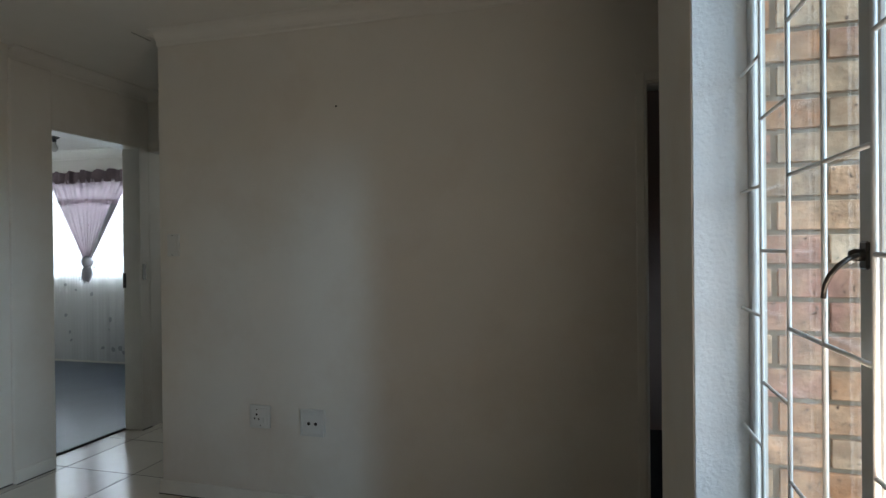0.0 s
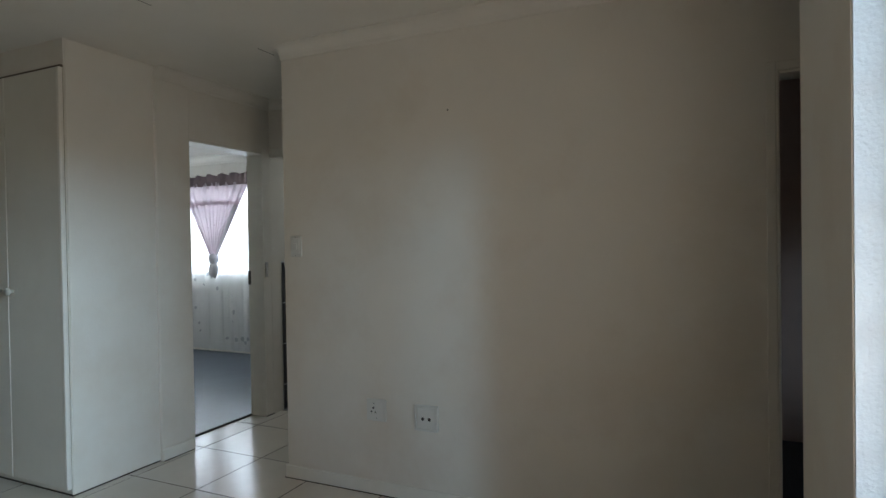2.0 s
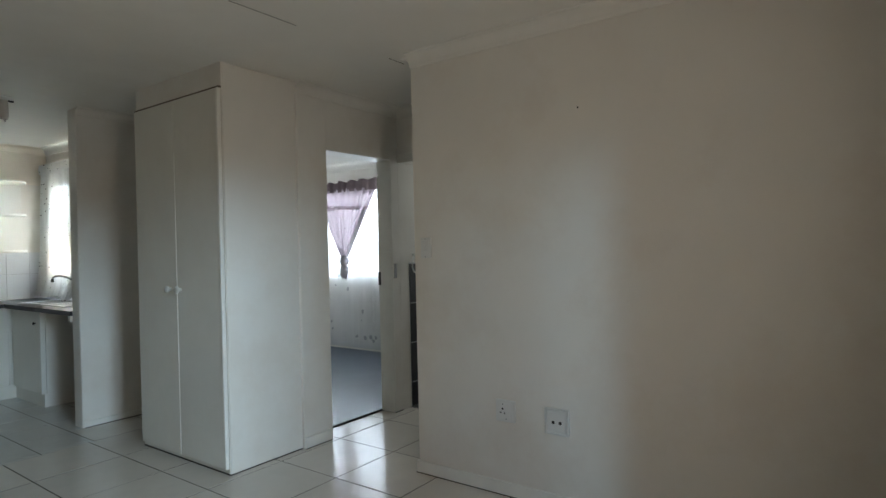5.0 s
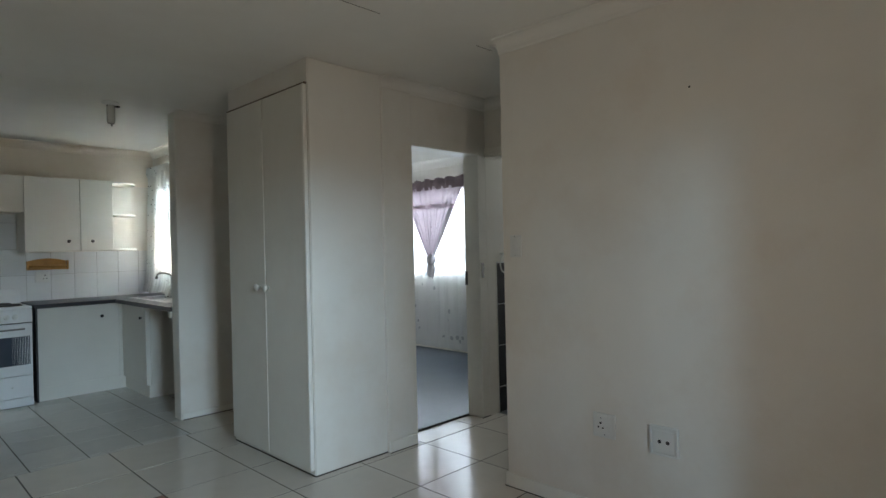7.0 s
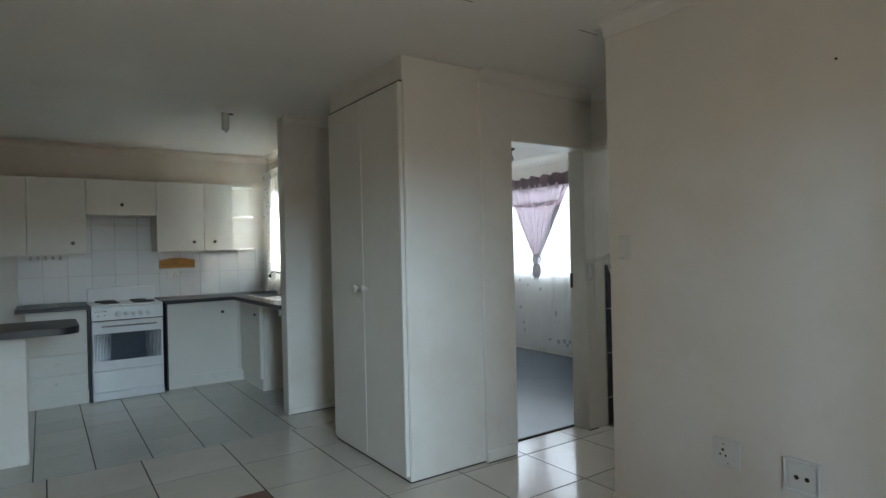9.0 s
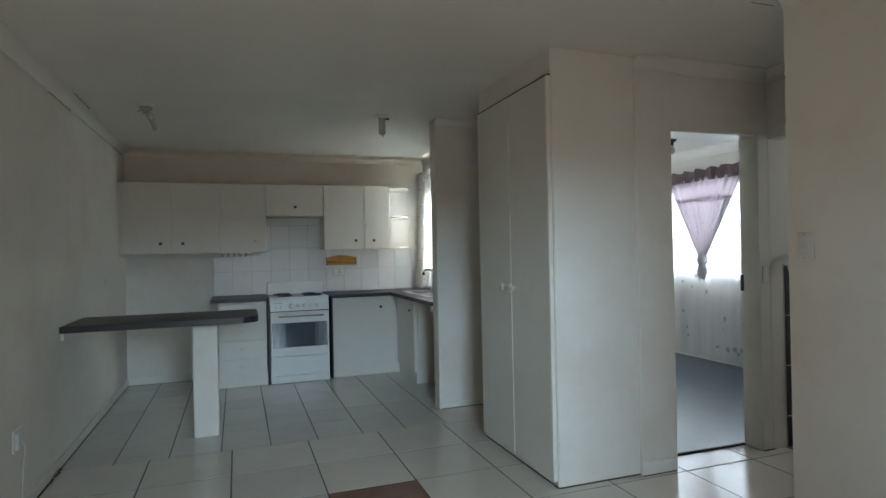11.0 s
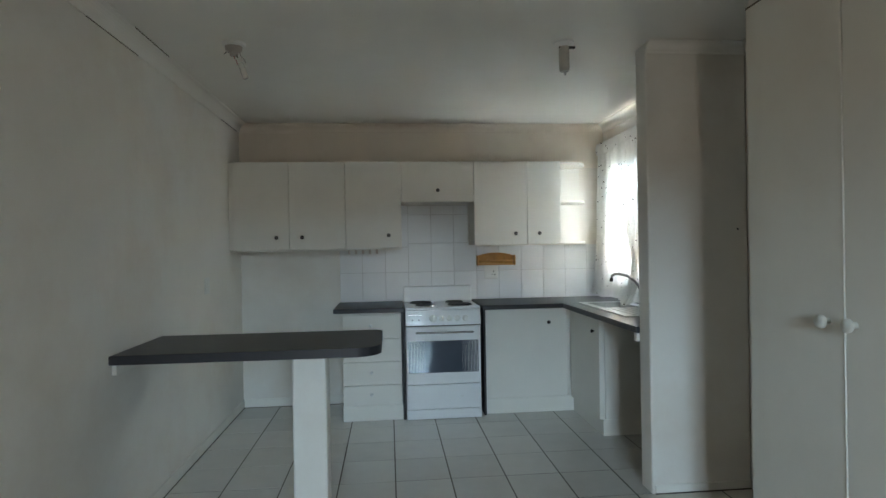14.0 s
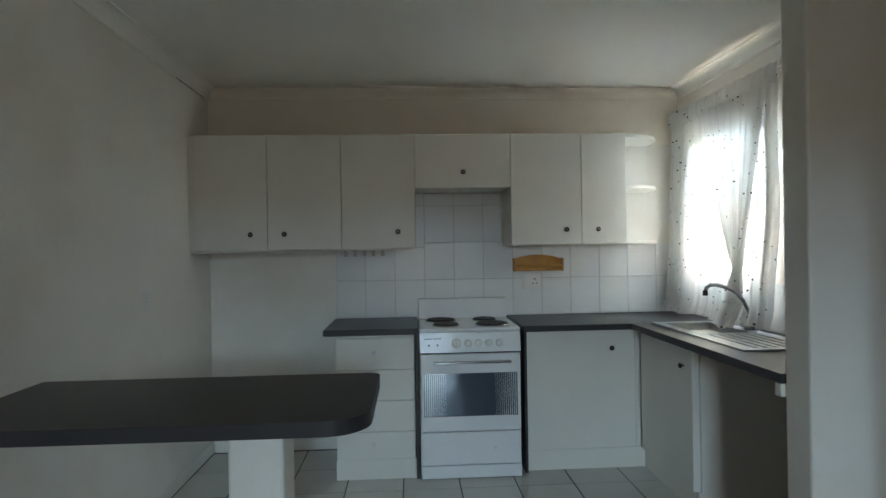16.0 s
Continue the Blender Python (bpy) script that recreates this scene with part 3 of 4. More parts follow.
FRONT = 6.11
wall_units = [  # x0, x1, z0, knob x, knob z
    (-0.560, -0.118, 1.380, -0.217, 1.481), (-0.114, 0.340, 1.382, -0.010, 1.481), (0.344, 0.804, 1.384, 0.696, 1.488),
    (0.808, 1.416, 1.762, 1.112, 1.860), (1.420, 1.873, 1.392, 1.771, 1.487), (1.877, 2.170, 1.392, 1.977, 1.487)]
for i, (x0, x1, z0, kx, kz) in enumerate(wall_units):
    text = ("short white wall cabinet above the stove, closed" if i == 3 else "white melamine wall cabinet with one door, closed")
    c = thing("wall_cabinet", ((x0 + x1) / 2, BACK, z0), text, "cabinet", "wall cabinets")
    bm = B()
    box(bm, x0 + 0.004, x1 - 0.004, FRONT + 0.018, BACK - 0.006, z0 + 0.004, 2.098)
    part("body", bm, LAMINATE, c)
    bm = B()
    box(bm, x0, x1, FRONT, FRONT + 0.017, z0, 2.102, 0.002)
    d = part("door", bm, LAMINATE, c)
    knob(d, (kx, FRONT, kz), (0, -1, 0))
    cap(d, (kx, FRONT - 0.028, kz), (0, -1, 0), 0.010 if i == 2 else 0.0055)
filler = thing("cabinet_filler", (-0.58, BACK, 1.38), "white filler strip between wall cabinet and wall", "cabinet")
bm = B()
box(bm, LW + 0.001, -0.5628, FRONT + 0.012, BACK - 0.002, 1.384, 2.098)
part("strip", bm, LAMINATE, filler)
bm = B()
box(bm, LW + 0.001, 0.806, FRONT + 0.03, BACK - 0.002, 1.366, 1.379)
part("light_rail", bm, LAMINATE, filler)

# open end shelves with rounded corners
es = thing("end_shelf", (2.32, BACK, 1.392), "white open corner shelf unit with rounded shelves, empty", "shelf")
for z in (1.392, 1.752, 2.082):
    pts = [(2.1725, BACK - 0.002), (2.1725, FRONT + 0.02)]
    for k in range(9):
        a = math.pi / 2 * k / 8
        pts.append((2.20 + 0.26 * math.sin(a), BACK - 0.12 - 0.25 * math.cos(a)))
    pts.append((2.46, BACK - 0.002))
    part("shelf", ring(B(), pts, z, z + 0.018), LAMINATE, es)
bm = B()
box(bm, 2.1725, 2.46, BACK - 0.012, BACK - 0.002, 1.41, 2.082)
part("back_panel", bm, LAMINATE, es)

# hooks under the third cabinet
hook_rail = thing("cup_hook_rail", (0.45, 6.16, 1.36), "row of small white hooks under the wall cabinet", "hooks")
bm = B()
box(bm, 0.345, 0.64, FRONT + 0.010, FRONT + 0.029, 1.372, 1.383, 0.002)
part("rail", bm, PLASTIC, hook_rail)
for k in range(5):
    bm = B()
    x = 0.365 + 0.058 * k
    box(bm, x - 0.010, x + 0.010, FRONT + 0.012, FRONT + 0.022, 1.335, 1.374, 0.003)
    part("hook", bm, HOOK, hook_rail)

# ---- kitchen: base units ----
drawers = thing("drawer_unit", (0.54, 6.2, 0), "white base unit with four drawers beside the stove, closed", "cabinet")
bm = B()
box(bm, 0.318, 0.782, 5.95, BACK - 0.002, 0.10, 0.868)
part("body", bm, LAMINATE, drawers)
bm = B()
box(bm, 0.312, 0.790, 5.931, 5.949, 0.0, 0.1198, 0.001)
part("plinth", bm, LAMINATE, drawers)
for z0, z1 in ((0.1205, 0.281), (0.285, 0.468), (0.472, 0.654), (0.658, 0.845)):
    bm = B()
    box(bm, 0.316, 0.784, 5.932, 5.949, z0, z1, 0.002)
    d = part("drawer_front", bm, LAMINATE, drawers)
    knob(d, (0.54, 5.932, (z0 + z1) / 2 + 0.01), (0, -1, 0), PLASTIC, 0.013, "small white knob")

EDGE = 0.904
def worktop(bm, x0, x1, y0, y1):
    box(bm, x0, x1, y0, y1, EDGE - 0.036, EDGE, 0.005, 2)


w1 = thing("worktop", (0.52, 6.2, 0.87), "dark charcoal laminate worktop on the drawer unit", "worktop")
worktop_bm = B()
worktop(worktop_bm, 0.248, 0.806, 5.885, BACK - 0.010)
part("slab", worktop_bm, WORKTOP, w1)
# black strip stands in for the shaded gap between drawers and stove
bm = B()
box(bm, 0.790, 0.806, 5.915, BACK - 0.01, 0.0, EDGE - 0.037)
part("side_strip", bm, STRIP_BLACK, w1, "black strip standing in for the dark gap beside the stove")

corner_unit = thing("corner_base_unit", (1.85, 6.2, 0), "white base cabinet with one door in the corner, closed", "cabinet")
bm = B()
box(bm, 1.478, 2.229, 5.998, BACK - 0.002, 0.10, 0.867)
part("body", bm, LAMINATE, corner_unit)
bm = B()
box(bm, 1.478, 2.160, 5.978, 5.996, 0.125, 0.862, 0.002)
d = part("door", bm, LAMINATE, corner_unit)
knob(d, (2.007, 5.978, 0.745), (0, -1, 0))
bm = B()
box(bm, 1.472, 2.2135, 5.977, 5.996, 0.0, 0.1238, 0.001)
part("plinth", bm, LAMINATE, corner_unit)
bm = B()
box(bm, 2.163, 2.186, 5.982, 5.997, 0.125, 0.862)
part("filler", bm, LAMINATE, corner_unit)

sink_unit = thing("sink_base_unit", (2.45, 5.65, 0), "white base cabinet under the sink with one door, closed", "cabinet")
bm = B()
box(bm, 2.231, KR - 0.002, 5.300, 5.996, 0.118, 0.867)
part("body", bm, LAMINATE, sink_unit)
bm = B()
box(bm, 2.190, 2.229, 5.306, 5.965, 0.118, 0.862, 0.003)
d = part("door", bm, LAMINATE, sink_unit)
knob(d, (2.190, 5.40, 0.745), (-1, 0, 0), DARK_METAL, 0.014)
bm = B()
box(bm, 2.214, KR - 0.002, 5.302, 5.997, 0.0, 0.117)
part("plinth", bm, LAMINATE, sink_unit)

# L-shaped worktop with a cut-out for the bowl
w2 = thing("worktop", (2.2, 5.8, 0.87), "dark charcoal laminate corner worktop around the sink", "worktop")
X0 = 2.105
bm = B()
worktop(bm, 1.437, KR - 0.003, 5.880, BACK - 0.010)
part("slab", bm, WORKTOP, w2)
bm = B()
for x0, x1, y0, y1 in ((X0, 2.28, 4.463, 5.878), (2.56, KR - 0.003, 4.463, 5.878), (2.28, 2.56, 4.463, 5.40), (2.28, 2.56, 5.82, 5.878)):
    box(bm, x0, x1, y0, y1, EDGE - 0.036, EDGE)
part("slab", bm, WORKTOP, w2)
bm = B()
box(bm, 2.105, 2.160, 4.463, 4.50, EDGE - 0.085, EDGE - 0.037, 0.003)
part("batten", bm, TRIM, w2, "white support batten")
# the same blackened gap on the stove's right side
bm = B()
box(bm, 1.456, 1.471, 5.94, BACK - 0.01, 0.0, EDGE - 0.037)
part("side_strip", bm, STRIP_BLACK, w2, "black strip standing in for the dark gap beside the stove")

sink = thing("kitchen_sink", (2.42, 5.4, EDGE), "stainless steel sink with ribbed drainer set in dark worktop", "sink")
bm = B()
for x0, x1, y0, y1 in ((2.225, 2.285, 4.90, 5.885), (2.555, 2.625, 4.90, 5.885), (2.285, 2.555, 4.90, 5.405), (2.285, 2.555, 5.815, 5.885)):
    box(bm, x0, x1, y0, y1, EDGE + 0.001, EDGE + 0.007)
part("rim", bm, STEEL, sink)
bm = B()
for x0, x1, y0, y1 in ((2.282, 2.286, 5.402, 5.818), (2.554, 2.558, 5.402, 5.818), (2.286, 2.554, 5.402, 5.406), (2.286, 2.554, 5.814, 5.818)):
    box(bm, x0, x1, y0, y1, EDGE - 0.150, EDGE + 0.0065)
box(bm, 2.286, 2.554, 5.406, 5.814, EDGE - 0.152, EDGE - 0.148)
part("bowl", bm, STEEL, sink)
part("drain", lathe(B(), [(0, 0), (0.04, 0), (0.036, 0.004), (0, 0.002)], Matrix.Translation((2.42, 5.61, EDGE - 0.147)), 16), CHROME, sink)
for k in range(6):
    bm = B()
    x = 2.30 + 0.048 * k
    box(bm, x, x + 0.018, 4.95, 5.34, EDGE + 0.007, EDGE + 0.011, 0.002)
    part("drainer_rib", bm, STEEL, sink)

tap = thing("kitchen_tap", (2.60, 5.48, EDGE + 0.007), "dull chrome mixer tap with a swan-neck spout behind the sink", "tap")
part("base", lathe(B(), [(0, 0), (0.028, 0), (0.026, 0.02), (0.020, 0.05), (0.020, 0.075), (0, 0.08)],
                   Matrix.Translation((2.60, 5.48, EDGE + 0.007)), 18), CHROME, tap, smooth=True)
pts = [(2.60, 5.48, EDGE + 0.07), (2.595, 5.482, EDGE + 0.11), (2.57, 5.486, EDGE + 0.165), (2.53, 5.49, EDGE + 0.21), (2.48, 5.495, EDGE + 0.238),
       (2.43, 5.50, EDGE + 0.252), (2.395, 5.503, EDGE + 0.250), (2.375, 5.505, EDGE + 0.236), (2.370, 5.506, EDGE + 0.215)]
part("spout", tube(B(), pts, 0.0105, 10), CHROME, tap, smooth=True)
part("nozzle", tube(B(), [(2.370, 5.506, EDGE + 0.22), (2.369, 5.506, EDGE + 0.195)], 0.0135, 12), DARK_METAL, tap)
for s in (-1, 1):
    part("handle", tube(B(), [(2.60, 5.48 + 0.015 * s, EDGE + 0.045), (2.60, 5.48 + 0.07 * s, EDGE + 0.055)], 0.014, 10), CHROME, tap)

# ---- stove ----
SX0, SX1, SY = 0.818, 1.424, 5.888
SC = (SX0 + SX1) / 2
stove = thing("electric_stove", (SC, 6.15, 0), "white enamel electric stove with four black plates and an oven", "stove")
bm = B()
box(bm, SX0, SX1, SY + 0.022, 6.44, 0.018, 0.872, 0.004)
part("body", bm, ENAMEL, stove)
bm = B()
box(bm, SX0 - 0.002, SX1 + 0.002, SY + 0.018, 6.445, 0.873, 0.898, 0.007, 2)
part("hob", bm, ENAMEL, stove)
bm = B()
box(bm, SX0, SX1, 6.405, 6.445, 0.898, 1.035, 0.006, 2)
part("splashback", bm, ENAMEL, stove)
for x, y, r in ((0.965, 6.28, 0.094), (1.255, 6.28, 0.075), (0.985, 6.05, 0.078), (1.275, 6.05, 0.098)):
    pl = part("hot_plate", lathe(B(), [(0, 0.016), (r * 0.25, 0.015), (r * 0.3, 0.018), (r * 0.92, 0.018), (r, 0.013), (r, 0.004), (0, 0.004)],
                                 Matrix.Translation((x, y, 0.895)), 32), IRON, stove, "black cast-iron hot plate")
    part("plate_ring", lathe(B(), [(r * 1.0, 0.003), (r * 1.09, 0.003), (r * 1.07, 0.008), (r, 0.009)],
                             Matrix.Translation((x, y, 0.896)), 32), CHROME, pl)
# sloping control panel
bm = B()
vs = [(SX0, SY + 0.016, 0.872), (SX1, SY + 0.016, 0.872), (SX1, SY - 0.002, 0.756), (SX0, SY - 0.002, 0.756)]
front = [bm.verts.new(v) for v in vs]
backs = [bm.verts.new((x, SY + 0.024, z)) for x, y, z in vs]
bm.faces.new(front)
bm.faces.new(backs[::-1])
for i in range(4):
    bm.faces.new((front[i], backs[i], backs[(i + 1) % 4], front[(i + 1) % 4]))
panel = part("control_panel", bm, ENAMEL, stove)
for k, x in enumerate((1.039, 1.108, 1.172, 1.234, 1.298)):
    r = 0.026 if k == 0 else 0.020
    m = Matrix.Translation((x, SY + 0.006, 0.808)) @ Vector((0, -1, 0.13)).to_track_quat("Z", "Y").to_matrix().to_4x4()
    kb = part("control_knob", lathe(B(), [(0, 0.0), (r * 1.15, 0.0), (r, 0.006), (r * 0.9, 0.018), (0, 0.020)], m, 20), PLASTIC, panel, smooth=False)
    bm = B()
    box(bm, x - 0.004, x + 0.004, SY - 0.026, SY - 0.010, 0.796, 0.826, 0.002)
    part("grip", bm, PLASTIC, kb)
for x in (0.873, 0.925):
    m = Matrix.Translation((x, SY + 0.005, 0.800)) @ Vector((0, -1, 0)).to_track_quat("Z", "Y").to_matrix().to_4x4()
    part("indicator", lathe(B(), [(0, 0), (0.006, 0), (0.005, 0.004), (0, 0.005)], m, 10), BLACK, panel, "dark indicator lamp")
bm = B()
box(bm, 0.845, 0.895, SY + 0.006, SY + 0.0095, 0.836, 0.841)
box(bm, 0.900, 0.945, SY + 0.006, SY + 0.0095, 0.836, 0.841)
part("badge", bm, CHROME, panel, "small illegible grey badge")
bm = B()
box(bm, SX0 + 0.003, SX1 - 0.003, SY + 0.004, SY + 0.02, 0.747, 0.7545)
part("vent_gap", bm, BLACK, stove, "black vent slot")
bm = B()
box(bm, SX0 + 0.004, SX1 - 0.004, SY - 0.006, SY + 0.020, 0.286, 0.745, 0.005, 2)
door = part("oven_door", bm, ENAMEL, stove)
bm = B()
box(bm, 0.838, 1.400, SY - 0.0085, SY - 0.0062, 0.376, 0.632, 0.001)
pane = part("oven_window", bm, OVEN_GLASS, door, "dark oven window with white printed stripes")
n = 46
for k in range(n):
    x = 0.842 + (1.396 - 0.842) * (k + 0.5) / n
    edge_near = abs(k + 0.5 - n / 2) / (n / 2)
    w = 0.0075 * (edge_near - 0.45)
    if w < 0.0006:
        continue
    bm = B()
    box(bm, x - w / 2, x + w / 2, SY - 0.0092, SY - 0.0086, 0.378, 0.630)
    part("stripe", bm, ENAMEL, pane)
bm = B()
box(bm, 0.895, 1.362, SY - 0.040, SY - 0.024, 0.692, 0.708, 0.006, 2)
for x in (0.905, 1.338):
    box(bm, x, x + 0.014, SY - 0.026, SY - 0.005, 0.694, 0.706)
part("door_handle", bm, CHROME, door, "dull grey bar handle")
bm = B()
box(bm, SX0 + 0.006, SX1 - 0.006, SY - 0.004, SY + 0.020, 0.085, 0.280, 0.004)
dr = part("storage_drawer", bm, ENAMEL, stove)
knob(dr, (1.262, SY - 0.004, 0.185), (0, -1, 0), PLASTIC, 0.008, "tiny bright catch")
bm = B()
box(bm, SX0 + 0.002, SX1 - 0.002, SY + 0.000, SY + 0.020, 0.004, 0.080, 0.003)
part("plinth", bm, ENAMEL, stove)
for x in (SX0 + 0.05, SX1 - 0.05):
    for y in (5.96, 6.40):
        part("foot", lathe(B(), [(0, 0), (0.018, 0), (0.015, 0.019), (0, 0.019)], Matrix.Translation((x, y, 0)), 10), BLACK, stove)

# ---- breakfast bar ----
bar = thing("breakfast_bar", (0.0, 4.35, 0), "dark laminate breakfast bar on a white square post", "counter")
pts = [(LW + 0.001, 4.045), (0.52, 4.045)]
for k in range(1, 24):
    a = math.pi / 2 * k / 24
    pts.append((0.52 + 0.13 * math.sin(a), 4.045 + 0.13 * (1 - math.cos(a))))
pts += [(0.65, 4.175)]
for k in range(0, 15):
    a = math.pi / 2 * k / 14
    pts.append((0.60 + 0.05 * math.cos(a), 4.62 + 0.05 * math.sin(a)))
pts += [(LW + 0.001, 4.67)]
bm = ring(B(), pts, 0.862, 0.906)
bmesh.ops.bevel(bm, geom=[e for e in bm.edges if abs(e.verts[0].co.z - e.verts[1].co.z) < 1e-5], offset=0.005, segments=2, affect="EDGES", profile=0.5)
part("top", bm, WORKTOP, bar)
bm = B()
box(bm, 0.183, 0.359, 4.300, 4.475, 0.0, 0.8615, 0.012, 2)
part("post", bm, PLASTER, bar, "white plastered square post")
bm = B()
box(bm, LW + 0.001, LW + 0.022, 4.075, 4.60, 0.810, 0.8615, 0.002)
part("batten", bm, TRIM, bar, "white wall batten")

# ---- built-in cupboard ----
cup = thing("built_in_cupboard", (2.4, 3.0, 0), "tall cream built-in cupboard with two closed doors", "cupboard")
bm = B()
box(bm, 2.192, 2.215, 2.500, 3.512, 0.0, 0.055)
box(bm, 2.192, 2.215, 2.500, 2.535, 0.055, 2.343)
box(bm, 2.192, 2.215, 3.480, 3.512, 0.055, 2.343)
box(bm, 2.192, 2.215, 2.535, 3.480, 2.325, 2.343)
part("frame", bm, CUP_PAINT, cup)
for y0, y1, ky in ((2.522, 2.998, 2.955), (3.003, 3.500, 3.070)):
    bm = B()
    box(bm, 2.168, 2.190, y0, y1, 0.038, 2.332, 0.003)
    d = part("door", bm, CUP_PAINT, cup)
    knob(d, (2.168, ky, 1.11), (-1, 0, 0), KNOB_WHITE, 0.024, "round off-white knob")
bm = B()
box(bm, 2.164, 2.190, 2.502, 2.519, 0.038, 2.332, 0.003)
part("edge_strip", bm, TRIM, cup, "pale edge strip beside the door")
# brown strip paints in the shadow line over the cupboard doors
bm = B()
box(bm, 2.176, 2.1915, 2.500, 3.512, 2.3325, 2.344)
part("shadow_gap", bm, SHADE_BROWN, cup, "dark strip for the shadow line above the doors")
# proud pale strip stands in for the edge highlight at the door split
bm = B()
box(bm, 2.1655, 2.190, 2.9985, 3.0025, 0.040, 2.0, 0.001)
part("edge_strip", bm, TRIM, cup, "pale strip for the edge highlight between the doors")


# ---- burglar bars and window handle ----
bars = thing("burglar_bars", (1.1, -0.999, 0.6), "white painted steel burglar bars inside the window", "burglar bars")
BY = -0.999
COLS = [1.326, 1.176, 1.035, 0.897, 0.760]
for x in COLS:
    part("bar", tube(B(), [(x, BY, 0.601), (x, BY, 2.139)], 0.0032, 8), STEEL_PAINT, bars, smooth=True)
for x0, x1, base in ((1.4695, 1.326, 0.971), (1.326, 1.176, 0.859), (1.176, 0.897, 0.971), (0.897, 0.660, 0.859)):
    for k in range(-1, 6):
        z = base + 0.225 * k
        if 0.62 < z < 2.12:
            part("cross_bar", tube(B(), [(x0, BY, z), (x1, BY, z)], 0.0030, 8), STEEL_PAINT, bars, smooth=True)
handle = thing("window_handle", (0.945, FY + 0.005, 1.30), "dark bronze hooked window catch on the mullion", "window handle")
bm = B()
box(bm, 0.938, 0.957, FY + 0.0048, FY + 0.009, 1.292, 1.323, 0.002)
part("plate", bm, DARK_METAL, handle)
part("lever", tube(B(), [(0.946, FY + 0.012, 1.308), (0.936, -0.996, 1.307), (0.928, -0.986, 1.304), (0.924, -0.976, 1.297), (0.927, -0.969, 1.287),
                         (0.932, -0.966, 1.276), (0.937, -0.966, 1.262)], 0.0028, 10), DARK_METAL, handle, smooth=True)
part("boss", lathe(B(), [(0, 0), (0.007, 0), (0.007, 0.008), (0.005, 0.013), (0, 0.014)],
                   Matrix.Translation((0.946, FY + 0.009, 1.308)) @ pose(0, 0, 0, -90), 12), DARK_METAL, handle, smooth=True)


# ---- sockets, switches and small fittings ----
def plate(name, at, way, w, h, label, category, holes, mat=PLASTIC, hole_mat=BLACK, sunk=0.0):
    """A flush wall plate; at is its centre on the wall, way its outward direction; holes are (across, up, radius)."""
    m = Matrix.Translation(Vector(at) - Vector(way) * sunk) @ Vector(way).to_track_quat("Z", "Y").to_matrix().to_4x4()
    e = thing(name, at, label, category)
    bm = B()
    box(bm, -w / 2, w / 2, -h / 2, h / 2, 0, 0.012, 0.003)
    bmesh.ops.transform(bm, matrix=m, verts=bm.verts)
    part("face_plate", bm, mat, e)
    bm = B()
    box(bm, -w / 2 + 0.012, w / 2 - 0.012, -h / 2 + 0.014, h / 2 - 0.014, 0.0115, 0.016, 0.002)
    bmesh.ops.transform(bm, matrix=m, verts=bm.verts)
    part("insert", bm, mat, e)
    for a, b, r in holes:
        part("socket_hole", lathe(B(), [(0, 0.0155), (r, 0.0155), (r, 0.0168), (0, 0.0168)], m @ Matrix.Translation((a, b, 0)), 10), hole_mat, e)
    return e


TRI = [(-0.014, 0.012, 0.0062), (-0.026, -0.009, 0.0048), (-0.002, -0.011, 0.0048), (-0.012, 0.037, 0.0028), (0.007, -0.042, 0.0028)]
pin = plate("wall_socket", (BIG, 0.967, 0.458), (-1, 0, 0), 0.118, 0.118, "white three-pin wall socket on the plain wall", "socket", TRI)
bm = B()
box(bm, BIG - 0.019, BIG - 0.0155, 0.938, 0.954, 0.428, 0.456, 0.002)
part("rocker", bm, PLASTIC, pin)
aerial = plate("wall_socket", (BIG, 0.667, 0.447), (-1, 0, 0), 0.122, 0.122, "white plate with two aerial points on the wall", "socket",
      [(-0.019, -0.004, 0.009), (0.019, -0.004, 0.009)], hole_mat=DARK_METAL)
for y0, y1, z0, z1 in ((0.601, 0.612, 0.381, 0.513), (0.722, 0.733, 0.381, 0.513), (0.612, 0.722, 0.381, 0.391), (0.612, 0.722, 0.503, 0.513)):
    bm = B()
    box(bm, BIG - 0.021, BIG - 0.0005, y0, y1, z0, z1, 0.002)
    part("rim", bm, PLASTIC, aerial)
sw = plate("light_switch", (BIG, 1.482, 1.343), (-1, 0, 0), 0.075, 0.120, "white light switch beside the passage corner", "switch",
           [(0.0, 0.052, 0.0025), (0.0, -0.052, 0.0025)])
bm = B()
box(bm, BIG - 0.020, BIG - 0.0155, 1.470, 1.494, 1.325, 1.361, 0.002)
part("rocker", bm, PLASTIC, sw)
ks = plate("wall_socket", (1.622, BACK - 0.009, 1.143), (0, -1, 0), 0.125, 0.115, "white kitchen wall socket under the orange rack", "socket",
           [(0.02, 0.012, 0.006), (0.007, -0.02, 0.005), (0.033, -0.02, 0.005)])
p1 = plate("wall_socket", (LW, 3.24, 0.412), (1, 0, 0), 0.125, 0.115, "white wall socket with a plug and a cable", "socket", [])
bm = B()
box(bm, LW + 0.0155, LW + 0.034, 3.165, 3.205, 0.372, 0.455, 0.005)
part("plug", bm, PLASTIC, p1)
cable = [(LW + 0.02, 3.262, 0.40), (LW + 0.035, 3.264, 0.36), (LW + 0.02, 3.268, 0.24), (LW + 0.016, 3.272, 0.10), (LW + 0.02, 3.278, 0.015)]
part("cable", tube(B(), cable, 0.0042, 6), PLASTIC, p1, smooth=True)
plate("wall_socket", (LW, 5.52, 1.135), (1, 0, 0), 0.118, 0.118, "white wall socket above the breakfast bar", "socket",
      [(-0.012, 0.012, 0.005), (-0.024, -0.010, 0.004), (0.0, -0.010, 0.004)], hole_mat=KNOB_WHITE, sunk=0.009)
